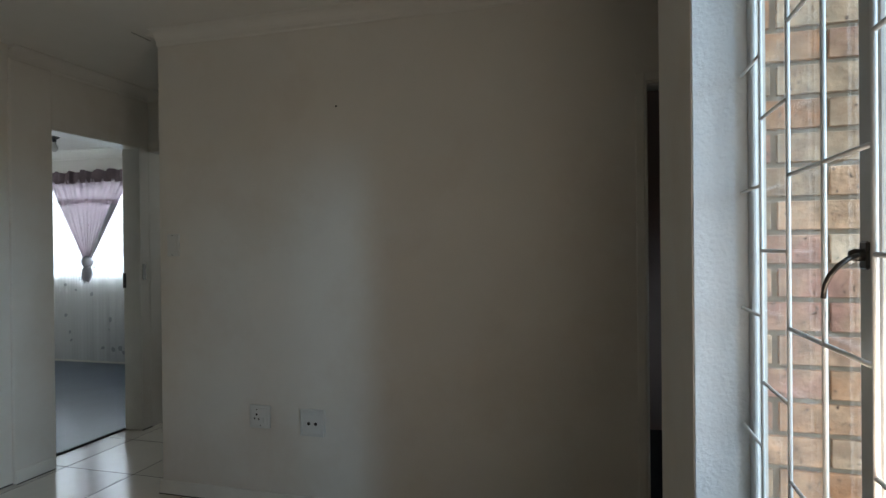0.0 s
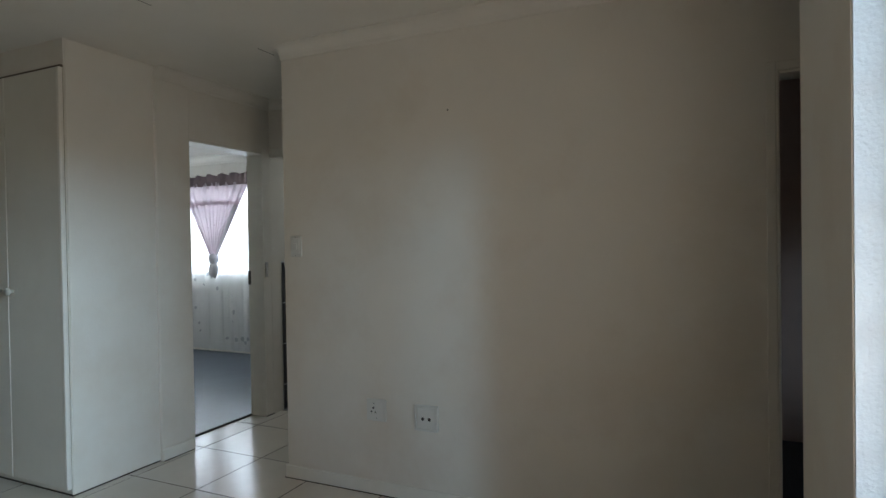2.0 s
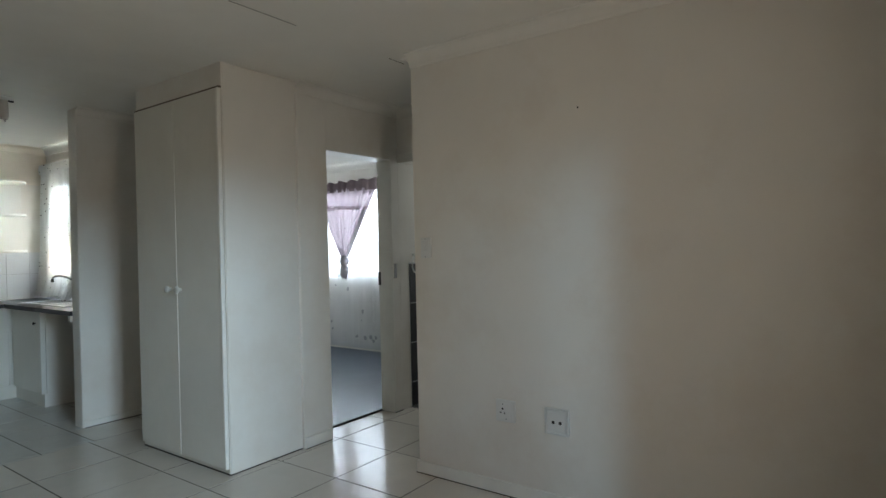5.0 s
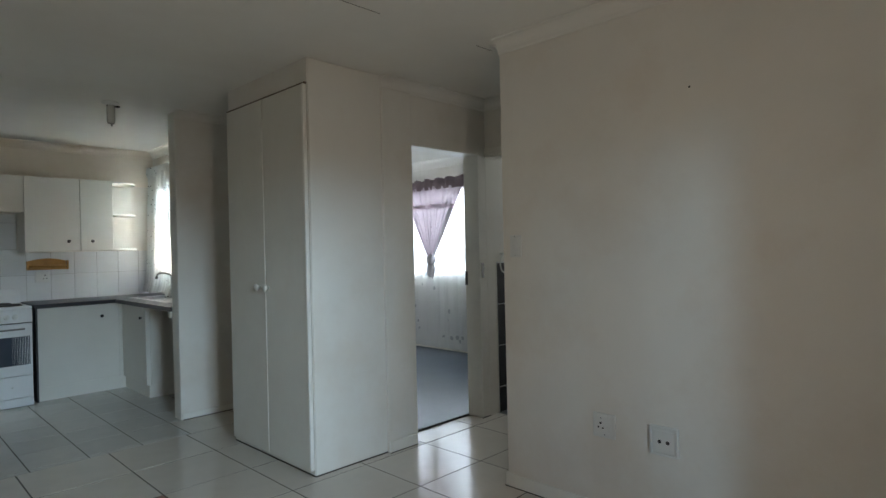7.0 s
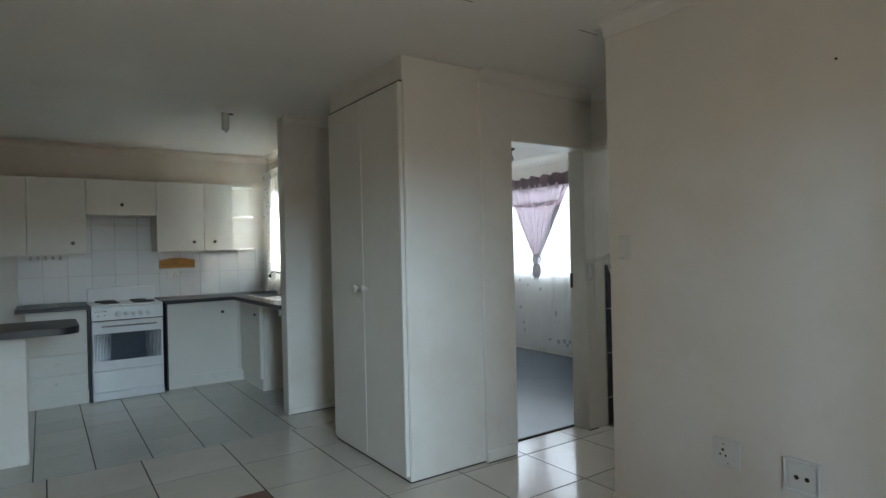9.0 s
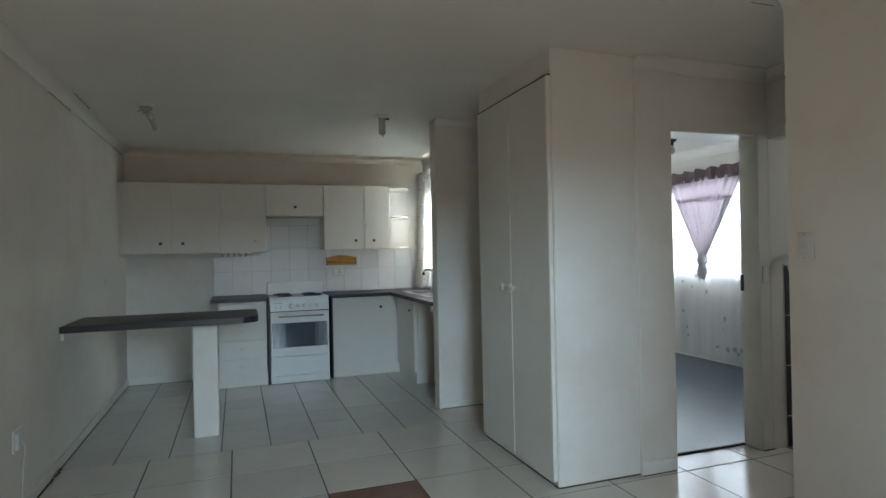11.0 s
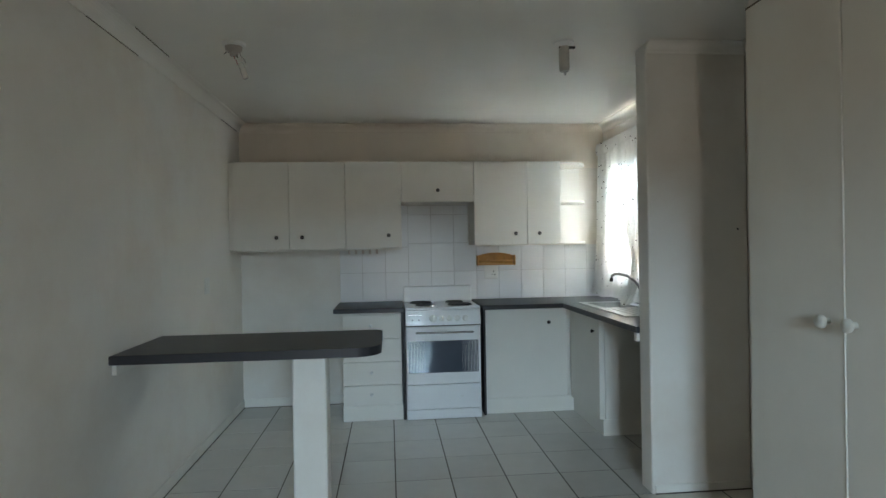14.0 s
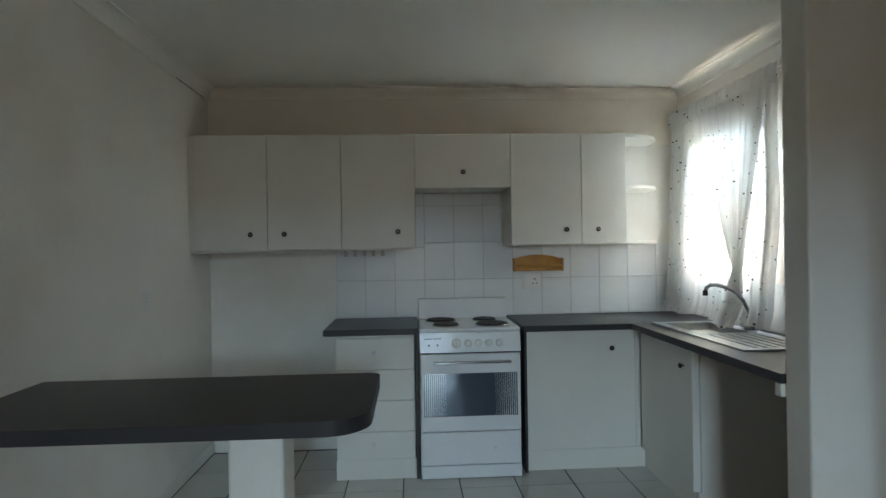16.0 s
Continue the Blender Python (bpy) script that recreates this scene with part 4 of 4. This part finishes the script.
clump = thing("cable_end", (LW + 0.03, 3.82, 0.0), "loose tangled cable ends on the floor by the skirting", "cable")
for k in range(5):
    y = 3.76 + 0.03 * k
    pts = [(LW + 0.016 + 0.012 * math.sin(3 * i + k) + 0.01, y + 0.018 * i - 0.03, 0.006 + 0.016 * abs(math.sin(i * 1.7 + k))) for i in range(6)]
    part("strand", tube(B(), pts, 0.0042, 6), PLASTIC if k % 2 else BLACK, clump, smooth=True)
scr = thing("wall_screw", (2.64, 4.325, 1.47), "small dark screw in the nib wall", "screw")
part("head", lathe(B(), [(0, 0), (0.006, 0), (0.004, 0.004), (0, 0.005)], Matrix.Translation((2.64, 4.325, 1.455)) @ pose(0, 0, 0, 90), 10), BLACK, scr)
scr = thing("wall_screw", (BIG, 0.525, 2.02), "small dark nail hole in the plain wall", "screw")
part("head", lathe(B(), [(0, 0), (0.005, 0), (0.003, 0.003), (0, 0.004)], Matrix.Translation((BIG, 0.525, 2.02)) @ pose(0, 0, 0, 0, -90), 10), BLACK, scr)

# ---- orange rack ----
rack = thing("spice_rack", (1.66, BACK - 0.01, 1.23), "small varnished orange pine rack with an arched top, empty", "rack")
bm = B()
top = [(1.49 + 0.345 * i / 14, 1.290 + 0.034 * math.sin(math.pi * i / 14) ** 0.7) for i in range(15)]
lo = [(1.49 + 0.345 * i / 14, 1.214) for i in range(15)]
fr = [[bm.verts.new((x, y, z)) for x, z in row] for row in (lo, top) for y in (BACK - 0.022, BACK - 0.009)]
for a, b in ((0, 2), (1, 3), (0, 1), (2, 3)):
    for i in range(14):
        bm.faces.new((fr[a][i], fr[a][i + 1], fr[b][i + 1], fr[b][i]))
for i in (0, 14):
    bm.faces.new((fr[0][i], fr[1][i], fr[3][i], fr[2][i]))
part("back_board", bm, ORANGE, rack)
for x in (1.487, 1.822):
    bm = B()
    box(bm, x, x + 0.014, BACK - 0.085, BACK - 0.023, 1.210, 1.300, 0.003)
    part("side_board", bm, ORANGE, rack)
bm = B()
box(bm, 1.502, 1.821, BACK - 0.083, BACK - 0.023, 1.212, 1.224)
part("shelf", bm, ORANGE, rack)
part("rail", tube(B(), [(1.502, BACK - 0.078, 1.250), (1.821, BACK - 0.078, 1.250)], 0.007, 8), ORANGE, rack, smooth=True)

# ---- ceiling lamps ----
lamp1 = thing("ceiling_light", (-0.112, 4.44, TOP), "broken ceiling light with bare wires and a hanging lamp holder", "ceiling light")
part("rose", lathe(B(), [(0, 0), (0.062, 0), (0.060, -0.012), (0.035, -0.020), (0, -0.020)], Matrix.Translation((-0.112, 4.44, TOP)), 20), PLASTIC, lamp1)
part("base", lathe(B(), [(0, 0), (0.046, 0), (0.044, -0.016), (0.024, -0.030), (0.020, -0.048), (0, -0.050)],
                  Matrix.Translation((-0.112, 4.44, TOP - 0.019)), 20), HOOK, lamp1, "grey inner base of the broken lamp")
for k, (dx, dy, dz) in enumerate(((0.035, 0.0, -0.10), (-0.05, 0.02, -0.035), (0.02, -0.02, -0.07), (0.045, 0.01, -0.085))):
    pts = [(-0.112 + 0.01 * k - 0.015 + dx * s, 4.44 + dy * s, TOP - 0.018 + dz * s + 0.01 * math.sin(9 * s)) for s in (0, 0.25, 0.5, 0.75, 1)]
    part("wire", tube(B(), pts, 0.0024, 6), (WIRE_RED, BLACK, DARK_METAL, HOOK)[k], lamp1)
part("lamp_holder", tube(B(), [(-0.078, 4.44, TOP - 0.105), (-0.052, 4.445, TOP - 0.185)], 0.015, 12), BULB, lamp1, "white hanging lamp holder")
lamp2 = thing("ceiling_light", (1.665, 4.345, TOP), "bare white lamp holder on a ceiling rose", "ceiling light")
part("rose", lathe(B(), [(0, 0), (0.058, 0), (0.056, -0.012), (0.030, -0.022), (0, -0.022)], Matrix.Translation((1.665, 4.345, TOP)), 20), PLASTIC, lamp2)
bm = B()
box(bm, 1.640, 1.730, 4.335, 4.355, TOP - 0.034, TOP - 0.022, 0.003)
part("bracket", bm, DARK_METAL, lamp2)
part("lamp_holder", lathe(B(), [(0, 0), (0.026, 0), (0.028, -0.03), (0.028, -0.115), (0.024, -0.135), (0, -0.137)],
                          Matrix.Translation((1.668, 4.345, TOP - 0.024)), 18), BULB, lamp2, smooth=False)
part("pin", lathe(B(), [(0, 0), (0.007, 0), (0.005, -0.018), (0, -0.02)], Matrix.Translation((1.672, 4.345, TOP - 0.161)), 10), CHROME, lamp2)
bl = thing("ceiling_light", (4.92, 4.66, TOP), "bare bulb in a dark ceiling fitting in the bedroom", "ceiling light")
part("rose", lathe(B(), [(0, 0), (0.05, 0), (0.045, -0.02), (0.02, -0.03), (0.018, -0.06), (0, -0.06)], Matrix.Translation((4.92, 4.66, TOP)), 16), BLACK, bl)
part("bulb", lathe(B(), [(0, 0), (0.016, 0), (0.02, -0.02), (0.034, -0.05), (0.032, -0.075), (0.015, -0.095), (0, -0.098)],
                   Matrix.Translation((4.92, 4.66, TOP - 0.06)), 16), BULB, bl, smooth=True)


# ---- curtains ----
def folds(u, n, amp, seed):
    return amp * (math.sin(2 * math.pi * n * u + seed) + 0.45 * math.sin(2 * math.pi * n * 2.3 * u + 1.7 * seed)
                  + 0.3 * math.sin(2 * math.pi * n * 0.41 * u + 0.6 * seed))


nets = thing("net_curtain", (2.62, 5.9, 0.93), "white patterned net curtains, one tied aside, above the sink", "curtain")
part("rail", tube(B(), [(2.645, 5.24, 2.262), (2.645, 6.50, 2.262)], 0.010, 8), TRIM, nets)
for y in (5.26, 6.46):
    bm = B()
    box(bm, 2.645, KR - 0.001, y - 0.010, y + 0.010, 2.250, 2.276, 0.002)
    part("rail_bracket", bm, TRIM, nets)


def heading(u, v):
    y = 5.27 + 1.21 * u
    return (2.640 + folds(u, 34, 0.008, 0.4) - 0.012 * math.sin(math.pi * v), y, 2.305 - 0.105 * v + folds(u, 25, 0.003, 2.0))


part("heading_tape", sheet(B(), heading, 260, 5), NET, nets, "gathered white heading", smooth=True)


def far_panel(u, v):
    spread = 0.02 + 0.98 * u
    y = 5.27 + 1.21 * spread + 0.012 * math.sin(9 * v + 5 * u)
    x = 2.640 + folds(u, 15, 0.013 + 0.006 * v, 1.1) - 0.05 * v * v
    if v > 0.93:
        x -= 0.30 * (v - 0.93)
    return (x, y, 2.205 - 1.275 * v + 0.012 * math.sin(14 * u))


part("panel", sheet(B(), far_panel, 170, 34), NET, nets, smooth=True)


def tied_panel(u, v):
    # drawn from a wide top to a tie, and flaring again below it
    tie = 0.80
    w = 0.60 * (1 - (v / tie)) ** 0.85 + 0.07 if v < tie else 0.07 + 0.55 * (v - tie)
    left = 5.29 + 0.20 * min(1, v / tie)
    c = left + 0.02
    y = c + w * u
    return (2.600 + folds(u, 8, 0.012, 2.3) - 0.03 * v, y, 2.205 - 1.20 * v)


part("tied_panel", sheet(B(), tied_panel, 90, 40), NET, nets, smooth=True)


def drape_on_sink(u, v):
    y = 5.47 + 0.22 * u
    return (2.56 - 0.06 * v + folds(u, 4, 0.012, 3.1), y + 0.05 * v * math.sin(6 * u), 1.06 - 0.135 * v - 0.02 * math.sin(3 * u))


part("loose_end", sheet(B(), drape_on_sink, 30, 12), NET, nets, smooth=True)

sheer = thing("sheer_curtain", (5.66, 5.05, 0), "white sheer curtain with butterfly motifs hanging to the floor", "curtain")


def sheer_sheet(u, v):
    return (5.672 + folds(u, 8, 0.007, 0.9) + folds(u, 19, 0.003, 2.2), 4.05 + 2.0 * u, 2.16 - 2.125 * v)


part("panel", sheet(B(), sheer_sheet, 220, 20), BED_NET, sheer, smooth=True)

drape = thing("mauve_curtain", (5.6, 5.08, 0.95), "mauve satin curtain knotted in the middle with a dark ruffled top", "curtain")
KY, KZ = 4.965, 1.205


def body(u, v):
    w = 0.040 + 0.520 * (1 - v) ** 0.97
    s = u * 2 - 1
    z = 2.145 - (2.145 - KZ) * v - 0.03 * (1 - v) * abs(s)
    return (5.605 + folds(u, 9, 0.014 * (1 - 0.5 * v), 0.7) - 0.02 * v, KY + s * w, z)


def band(lo, hi):
    return lambda u, v: (body(u, lo + (hi - lo) * v)[0] - 0.006, *body(u, lo + (hi - lo) * v)[1:])


part("panel", sheet(B(), body, 110, 40), PINK, drape, "pale mauve satin", smooth=True)
part("band", sheet(B(), band(0.24, 0.30), 110, 4), PINK_BAND, drape, "darker mauve band", smooth=True)


def ruffle(u, v):
    return (5.600 + folds(u, 6.5, 0.020, 1.3) * (1 - 0.4 * v) - 0.012 * math.sin(math.pi * v), 4.38 + 1.17 * u, 2.235 - 0.140 * v + 0.012 * math.sin(36 * u + 0.8) * (1 - v))


part("ruffle", sheet(B(), ruffle, 300, 10), PINK_DARK, drape, "dark mauve ruffled heading", smooth=True)
part("rod", tube(B(), [(5.64, 4.0, 2.175), (5.64, 6.05, 2.175)], 0.012, 8), DARK_METAL, drape)
part("knot", lathe(B(), [(0, 0.075), (0.04, 0.06), (0.058, 0.03), (0.064, 0.0), (0.055, -0.03), (0.04, -0.055), (0, -0.065)],
                   Matrix.Translation((5.585, KY, KZ - 0.02)), 16), GREY_SATIN, drape, "pale satin knot", smooth=True)


def tail(u, v):
    w = 0.035 + 0.035 * math.sin(math.pi * min(1, v * 1.1))
    a = math.pi * 2 * u
    return (5.585 + 0.6 * w * math.sin(a), KY + w * math.cos(a) + 0.012 * v, KZ - 0.05 - 0.21 * v + 0.012 * math.sin(2 * a))


part("tail", sheet(B(), tail, 24, 10), GREY_SATIN, drape, "pale grey twisted tail", smooth=True)


def lining(u, v):
    p = body(0.07 + 0.05 * v - (0.065 + 0.05 * v) * u, 0.30 + 0.70 * v)
    return (p[0] - 0.010 - 0.006 * math.sin(math.pi * u), p[1], p[2])


part("lining_edge", sheet(B(), lining, 12, 30), GREY_SATIN, drape, "grey satin lining turned out along one edge", smooth=True)

# ---- bathroom glimpsed through its doorway ----
ring_holder = thing("towel_ring", (4.01, 2.518, 1.20), "white towel ring above charcoal bathroom tiles", "towel ring")
m = Matrix.Translation((4.01, 2.488, 1.205)) @ pose(0, 0, 0, 90)
pts = [m @ Vector((0.055 * math.cos(a), 0.075 * math.sin(a), 0)) for a in (2 * math.pi * k / 24 for k in range(25))]
part("ring", tube(B(), pts, 0.006, 8), PLASTIC, ring_holder, smooth=True)
part("mount", tube(B(), [(4.01, 2.5255, 1.285), (4.01, 2.482, 1.285)], 0.011, 10), PLASTIC, ring_holder)

# ---- ceiling joints and hairline cracks ----
bm = B()
box(bm, 1.72, 2.11, 1.7085, 1.7115, TOP - 0.0025, TOP - 0.0002)
box(bm, 2.80, 2.94, 1.690, 1.694, TOP - 0.0025, TOP - 0.0002)
box(bm, LW + 0.0005, LW + 0.0072, 3.90, 4.43, TOP - 0.0768, TOP - 0.0755)
box(bm, LW + 0.0005, LW + 0.0070, 5.95, 6.42, TOP - 0.0762, TOP - 0.0755)
box(bm, LW + 0.0750, LW + 0.0768, 4.22, 4.66, TOP - 0.0068, TOP - 0.0002)
setting("trim_ceiling_crack", bm, CRACK, "dark hairline cracks along ceiling board joints", "crack")


# ---- grime and a dark gap line in the joints at the floor ----
bm = B()
box(bm, 2.192, 2.744, 2.4915, 2.4955, 0.0, 0.007)
# dark strip paints in the gap at the foot of the cupboard doors
box(bm, 2.1885, 2.1920, 2.497, 3.512, 0.0, 0.009)
box(bm, 2.135, KR, 4.3105, 4.3130, 0.0, 0.006)
box(bm, 2.1925, 2.1955, 2.4955, 2.62, 0.0, 0.006)
box(bm, 2.744, 2.985, 2.4600, 2.4625, 0.0, 0.005)
box(bm, 3.729, 3.826, 2.5080, 2.5115, 0.0, 0.007)
box(bm, 3.008, 3.016, 2.5090, 2.6540, 0.0, 0.008)
box(bm, BIG - 0.0155, BIG - 0.0128, -0.88, 1.587, 0.0, 0.005)
box(bm, LW + 0.0118, LW + 0.0145, WIN + 0.01, BACK - 0.02, 0.0, 0.006)
setting("trim_floor_joint", bm, GROUT, "dark line of grime and painted gap shade between floor and wall", "floor joint")

# ---- pieces: floor tiles, wall tiles, bricks ----
tile_meshes = {}


def tile(name, mat, x0, x1, y0, y1, parent, lift=0.0, gap=0.0042, cross=None):
    """One floor tile with softened edges; alike tiles share their mesh."""
    w, d = round(x1 - x0 - 2 * gap, 4), round(y1 - y0 - 2 * (cross or gap), 4)
    if w < 0.012 or d < 0.012:
        return None
    key = (name, mat.name, w, d)
    if key not in tile_meshes:
        bm = B()
        e = 0.0009
        lo = [bm.verts.new((sx * w / 2, sy * d / 2, -0.008)) for sx, sy in ((-1, -1), (1, -1), (1, 1), (-1, 1))]
        mid = [bm.verts.new((sx * w / 2, sy * d / 2, -0.0009)) for sx, sy in ((-1, -1), (1, -1), (1, 1), (-1, 1))]
        hi = [bm.verts.new((sx * (w / 2 - e), sy * (d / 2 - e), 0)) for sx, sy in ((-1, -1), (1, -1), (1, 1), (-1, 1))]
        for i in range(4):
            j = (i + 1) % 4
            bm.faces.new((lo[i], lo[j], mid[j], mid[i]))
            bm.faces.new((mid[i], mid[j], hi[j], hi[i]))
        bm.faces.new(hi)
        tile_meshes[key] = mesh_of(name, bm, mat)
    ob = new(name, tile_meshes[key])
    ob.location = ((x0 + x1) / 2, (y0 + y1) / 2, lift)
    ob.parent = parent
    return ob


tr = random.Random(9)
LX, LY, PX, PY = -0.066, 3.925, 0.5165, 0.497
for i in range(-2, 9):
    for j in range(-10, 1):
        x0, x1 = LX + PX * i, LX + PX * (i + 1)
        y0, y1 = LY + PY * (j - 1), LY + PY * j
        x0, y0 = max(x0, LW), max(y0, WIN - 1.4)
        if x1 <= x0 or y1 <= y0:
            continue
        brown = (i == 2 and j == -2)
        if x0 > BIG + 0.02 and y1 < 1.5:
            continue
        x1c = min(x1, END + 0.1)
        if x0 > 2.74 and y0 > 2.40:
            y1 = min(y1, 2.655)
        tile("floor_tile", BROWN_TILE if brown else FLOOR_TILE, x0, x1c, y0, y1, floor, tr.uniform(-0.0006, 0.0006))
KX, KPX, KPY = 0.05, 0.3305, 0.357
EDGE_Y = 3.925
for i in range(-2, 8):
    for j in range(0, 8):
        x0, x1 = KX + KPX * i, KX + KPX * (i + 1)
        y0, y1 = 3.975 + KPY * (j - 1), 3.975 + KPY * j
        y0 = max(y0, EDGE_Y)
        x0, x1, y1 = max(x0, LW), min(x1, KR), min(y1, BACK)
        if x1 <= x0 or y1 <= y0:
            continue
        if x0 > 1.99 and y0 < 4.2:
            continue
        tile("floor_tile", KITCHEN_TILE, x0, x1, y0, y1, floor, tr.uniform(-0.0006, 0.0006), 0.0036, 0.0029)
# larger tiles run on into the recess beside the nib wall
for x0, x1 in ((2.033, 2.516), (2.516, KR)):
    tile("floor_tile", FLOOR_TILE, x0, x1, EDGE_Y, 4.332, floor, 0.0)


def upright(name, mat, origin, a0, a1, z0, z1, axis, parent, gap=0.0015, thick=0.007):
    """One wall tile; axis 'y' faces -y, axis 'x' faces -x, origin is the wall's plane."""
    w, h = round(a1 - a0 - 2 * gap, 4), round(z1 - z0 - 2 * gap, 4)
    if w < 0.01 or h < 0.01:
        return None
    key = (name, mat.name, w, h, axis, thick)
    if key not in tile_meshes:
        bm = B()
        if axis == "y":
            box(bm, -w / 2, w / 2, -thick, 0, -h / 2, h / 2, 0.0015)
        else:
            box(bm, -thick, 0, -w / 2, w / 2, -h / 2, h / 2, 0.0015)
        tile_meshes[key] = mesh_of(name, bm, mat)
    ob = new(name, tile_meshes[key])
    c, z = (a0 + a1) / 2, (z0 + z1) / 2
    ob.location = (c, origin, z) if axis == "y" else (origin, c, z)
    ob.parent = parent
    return ob


bm = B()
box(bm, 0.258, KR - 0.001, BACK - 0.004, BACK - 0.0005, 0.906, 1.384)
box(bm, 0.808, 1.417, BACK - 0.004, BACK - 0.0005, 1.384, 1.762)
splash = setting("trim_splashback", bm, WALL_GROUT, "grey grout bed of the kitchen wall tiles", "tiles")
xs = [0.2505 + 0.2065 * k for k in range(13)]
zs = [0.904, 1.161, 1.419, 1.677, 1.935]
for x0, x1 in zip(xs, xs[1:]):
    for z0, z1 in zip(zs, zs[1:]):
        if z0 < 1.37:
            upright("wall_tile", WALL_TILE, BACK - 0.002, max(x0, 0.258), min(x1, KR), z0, min(z1, 1.386 if not 0.80 < (x0 + x1) / 2 < 1.42 else z1), "y", splash)
        else:
            a, b = max(x0, 0.810), min(x1, 1.415)
            if b > a:
                z0 = 1.386 if z0 < 1.42 and b < 0.88 else z0
                upright("wall_tile", WALL_TILE, BACK - 0.002, a, b, z0, min(z1, 1.760), "y", splash)
bm = B()
box(bm, KR - 0.004, KR - 0.0005, 4.463, BACK - 0.011, 0.906, 1.161)
splash2 = setting("trim_splashback_window", bm, WALL_GROUT, "grey grout bed of the tiles below the kitchen window", "tiles")
for k in range(10):
    y1 = BACK - 0.011 - 0.2065 * k
    upright("wall_tile", WALL_TILE, KR - 0.002, max(4.464, y1 - 0.2065), y1, 0.904, 1.161, "x", splash2)

bm = B()
box(bm, 3.946, 5.88, 2.518, 2.5253, 0.0, 1.218)
dado = setting("trim_bathroom_tiles", bm, WALL_TILE, "pale joints between the charcoal bathroom tiles", "tiles")
for i in range(5):
    for z0, z1 in ((0.0, 0.205), (0.205, 0.54), (0.54, 0.875), (0.875, 1.21)):
        upright("wall_tile", DARK_TILE, 2.519, 3.946 + 0.36 * i, 3.946 + 0.36 * (i + 1), z0, z1, "y", dado, 0.003)

brick_wall = setting("wall_brick_face", box(B(), 1.880, 1.8945, -2.6, WIN - 0.136, -0.12, 2.75), MORTAR,
                     "mortar bed of the cream and orange face-brick wall", "brick wall")
for r in range(31):
    z0 = -0.10 + 0.0852 * r
    y = WIN - 0.136 - (0.115 if r % 2 else 0.0)
    if r % 2:
        upright("brick", BRICK, 1.8815, WIN - 0.136 - 0.112, WIN - 0.136, z0, z0 + 0.0852, "x", brick_wall, 0.0068, 0.014)
    for k in range(6):
        upright("brick", BRICK, 1.8815 + tr.uniform(-0.0015, 0.0015), y - 0.232, y, z0, z0 + 0.0852, "x", brick_wall, 0.0068, 0.014)
        y -= 0.232
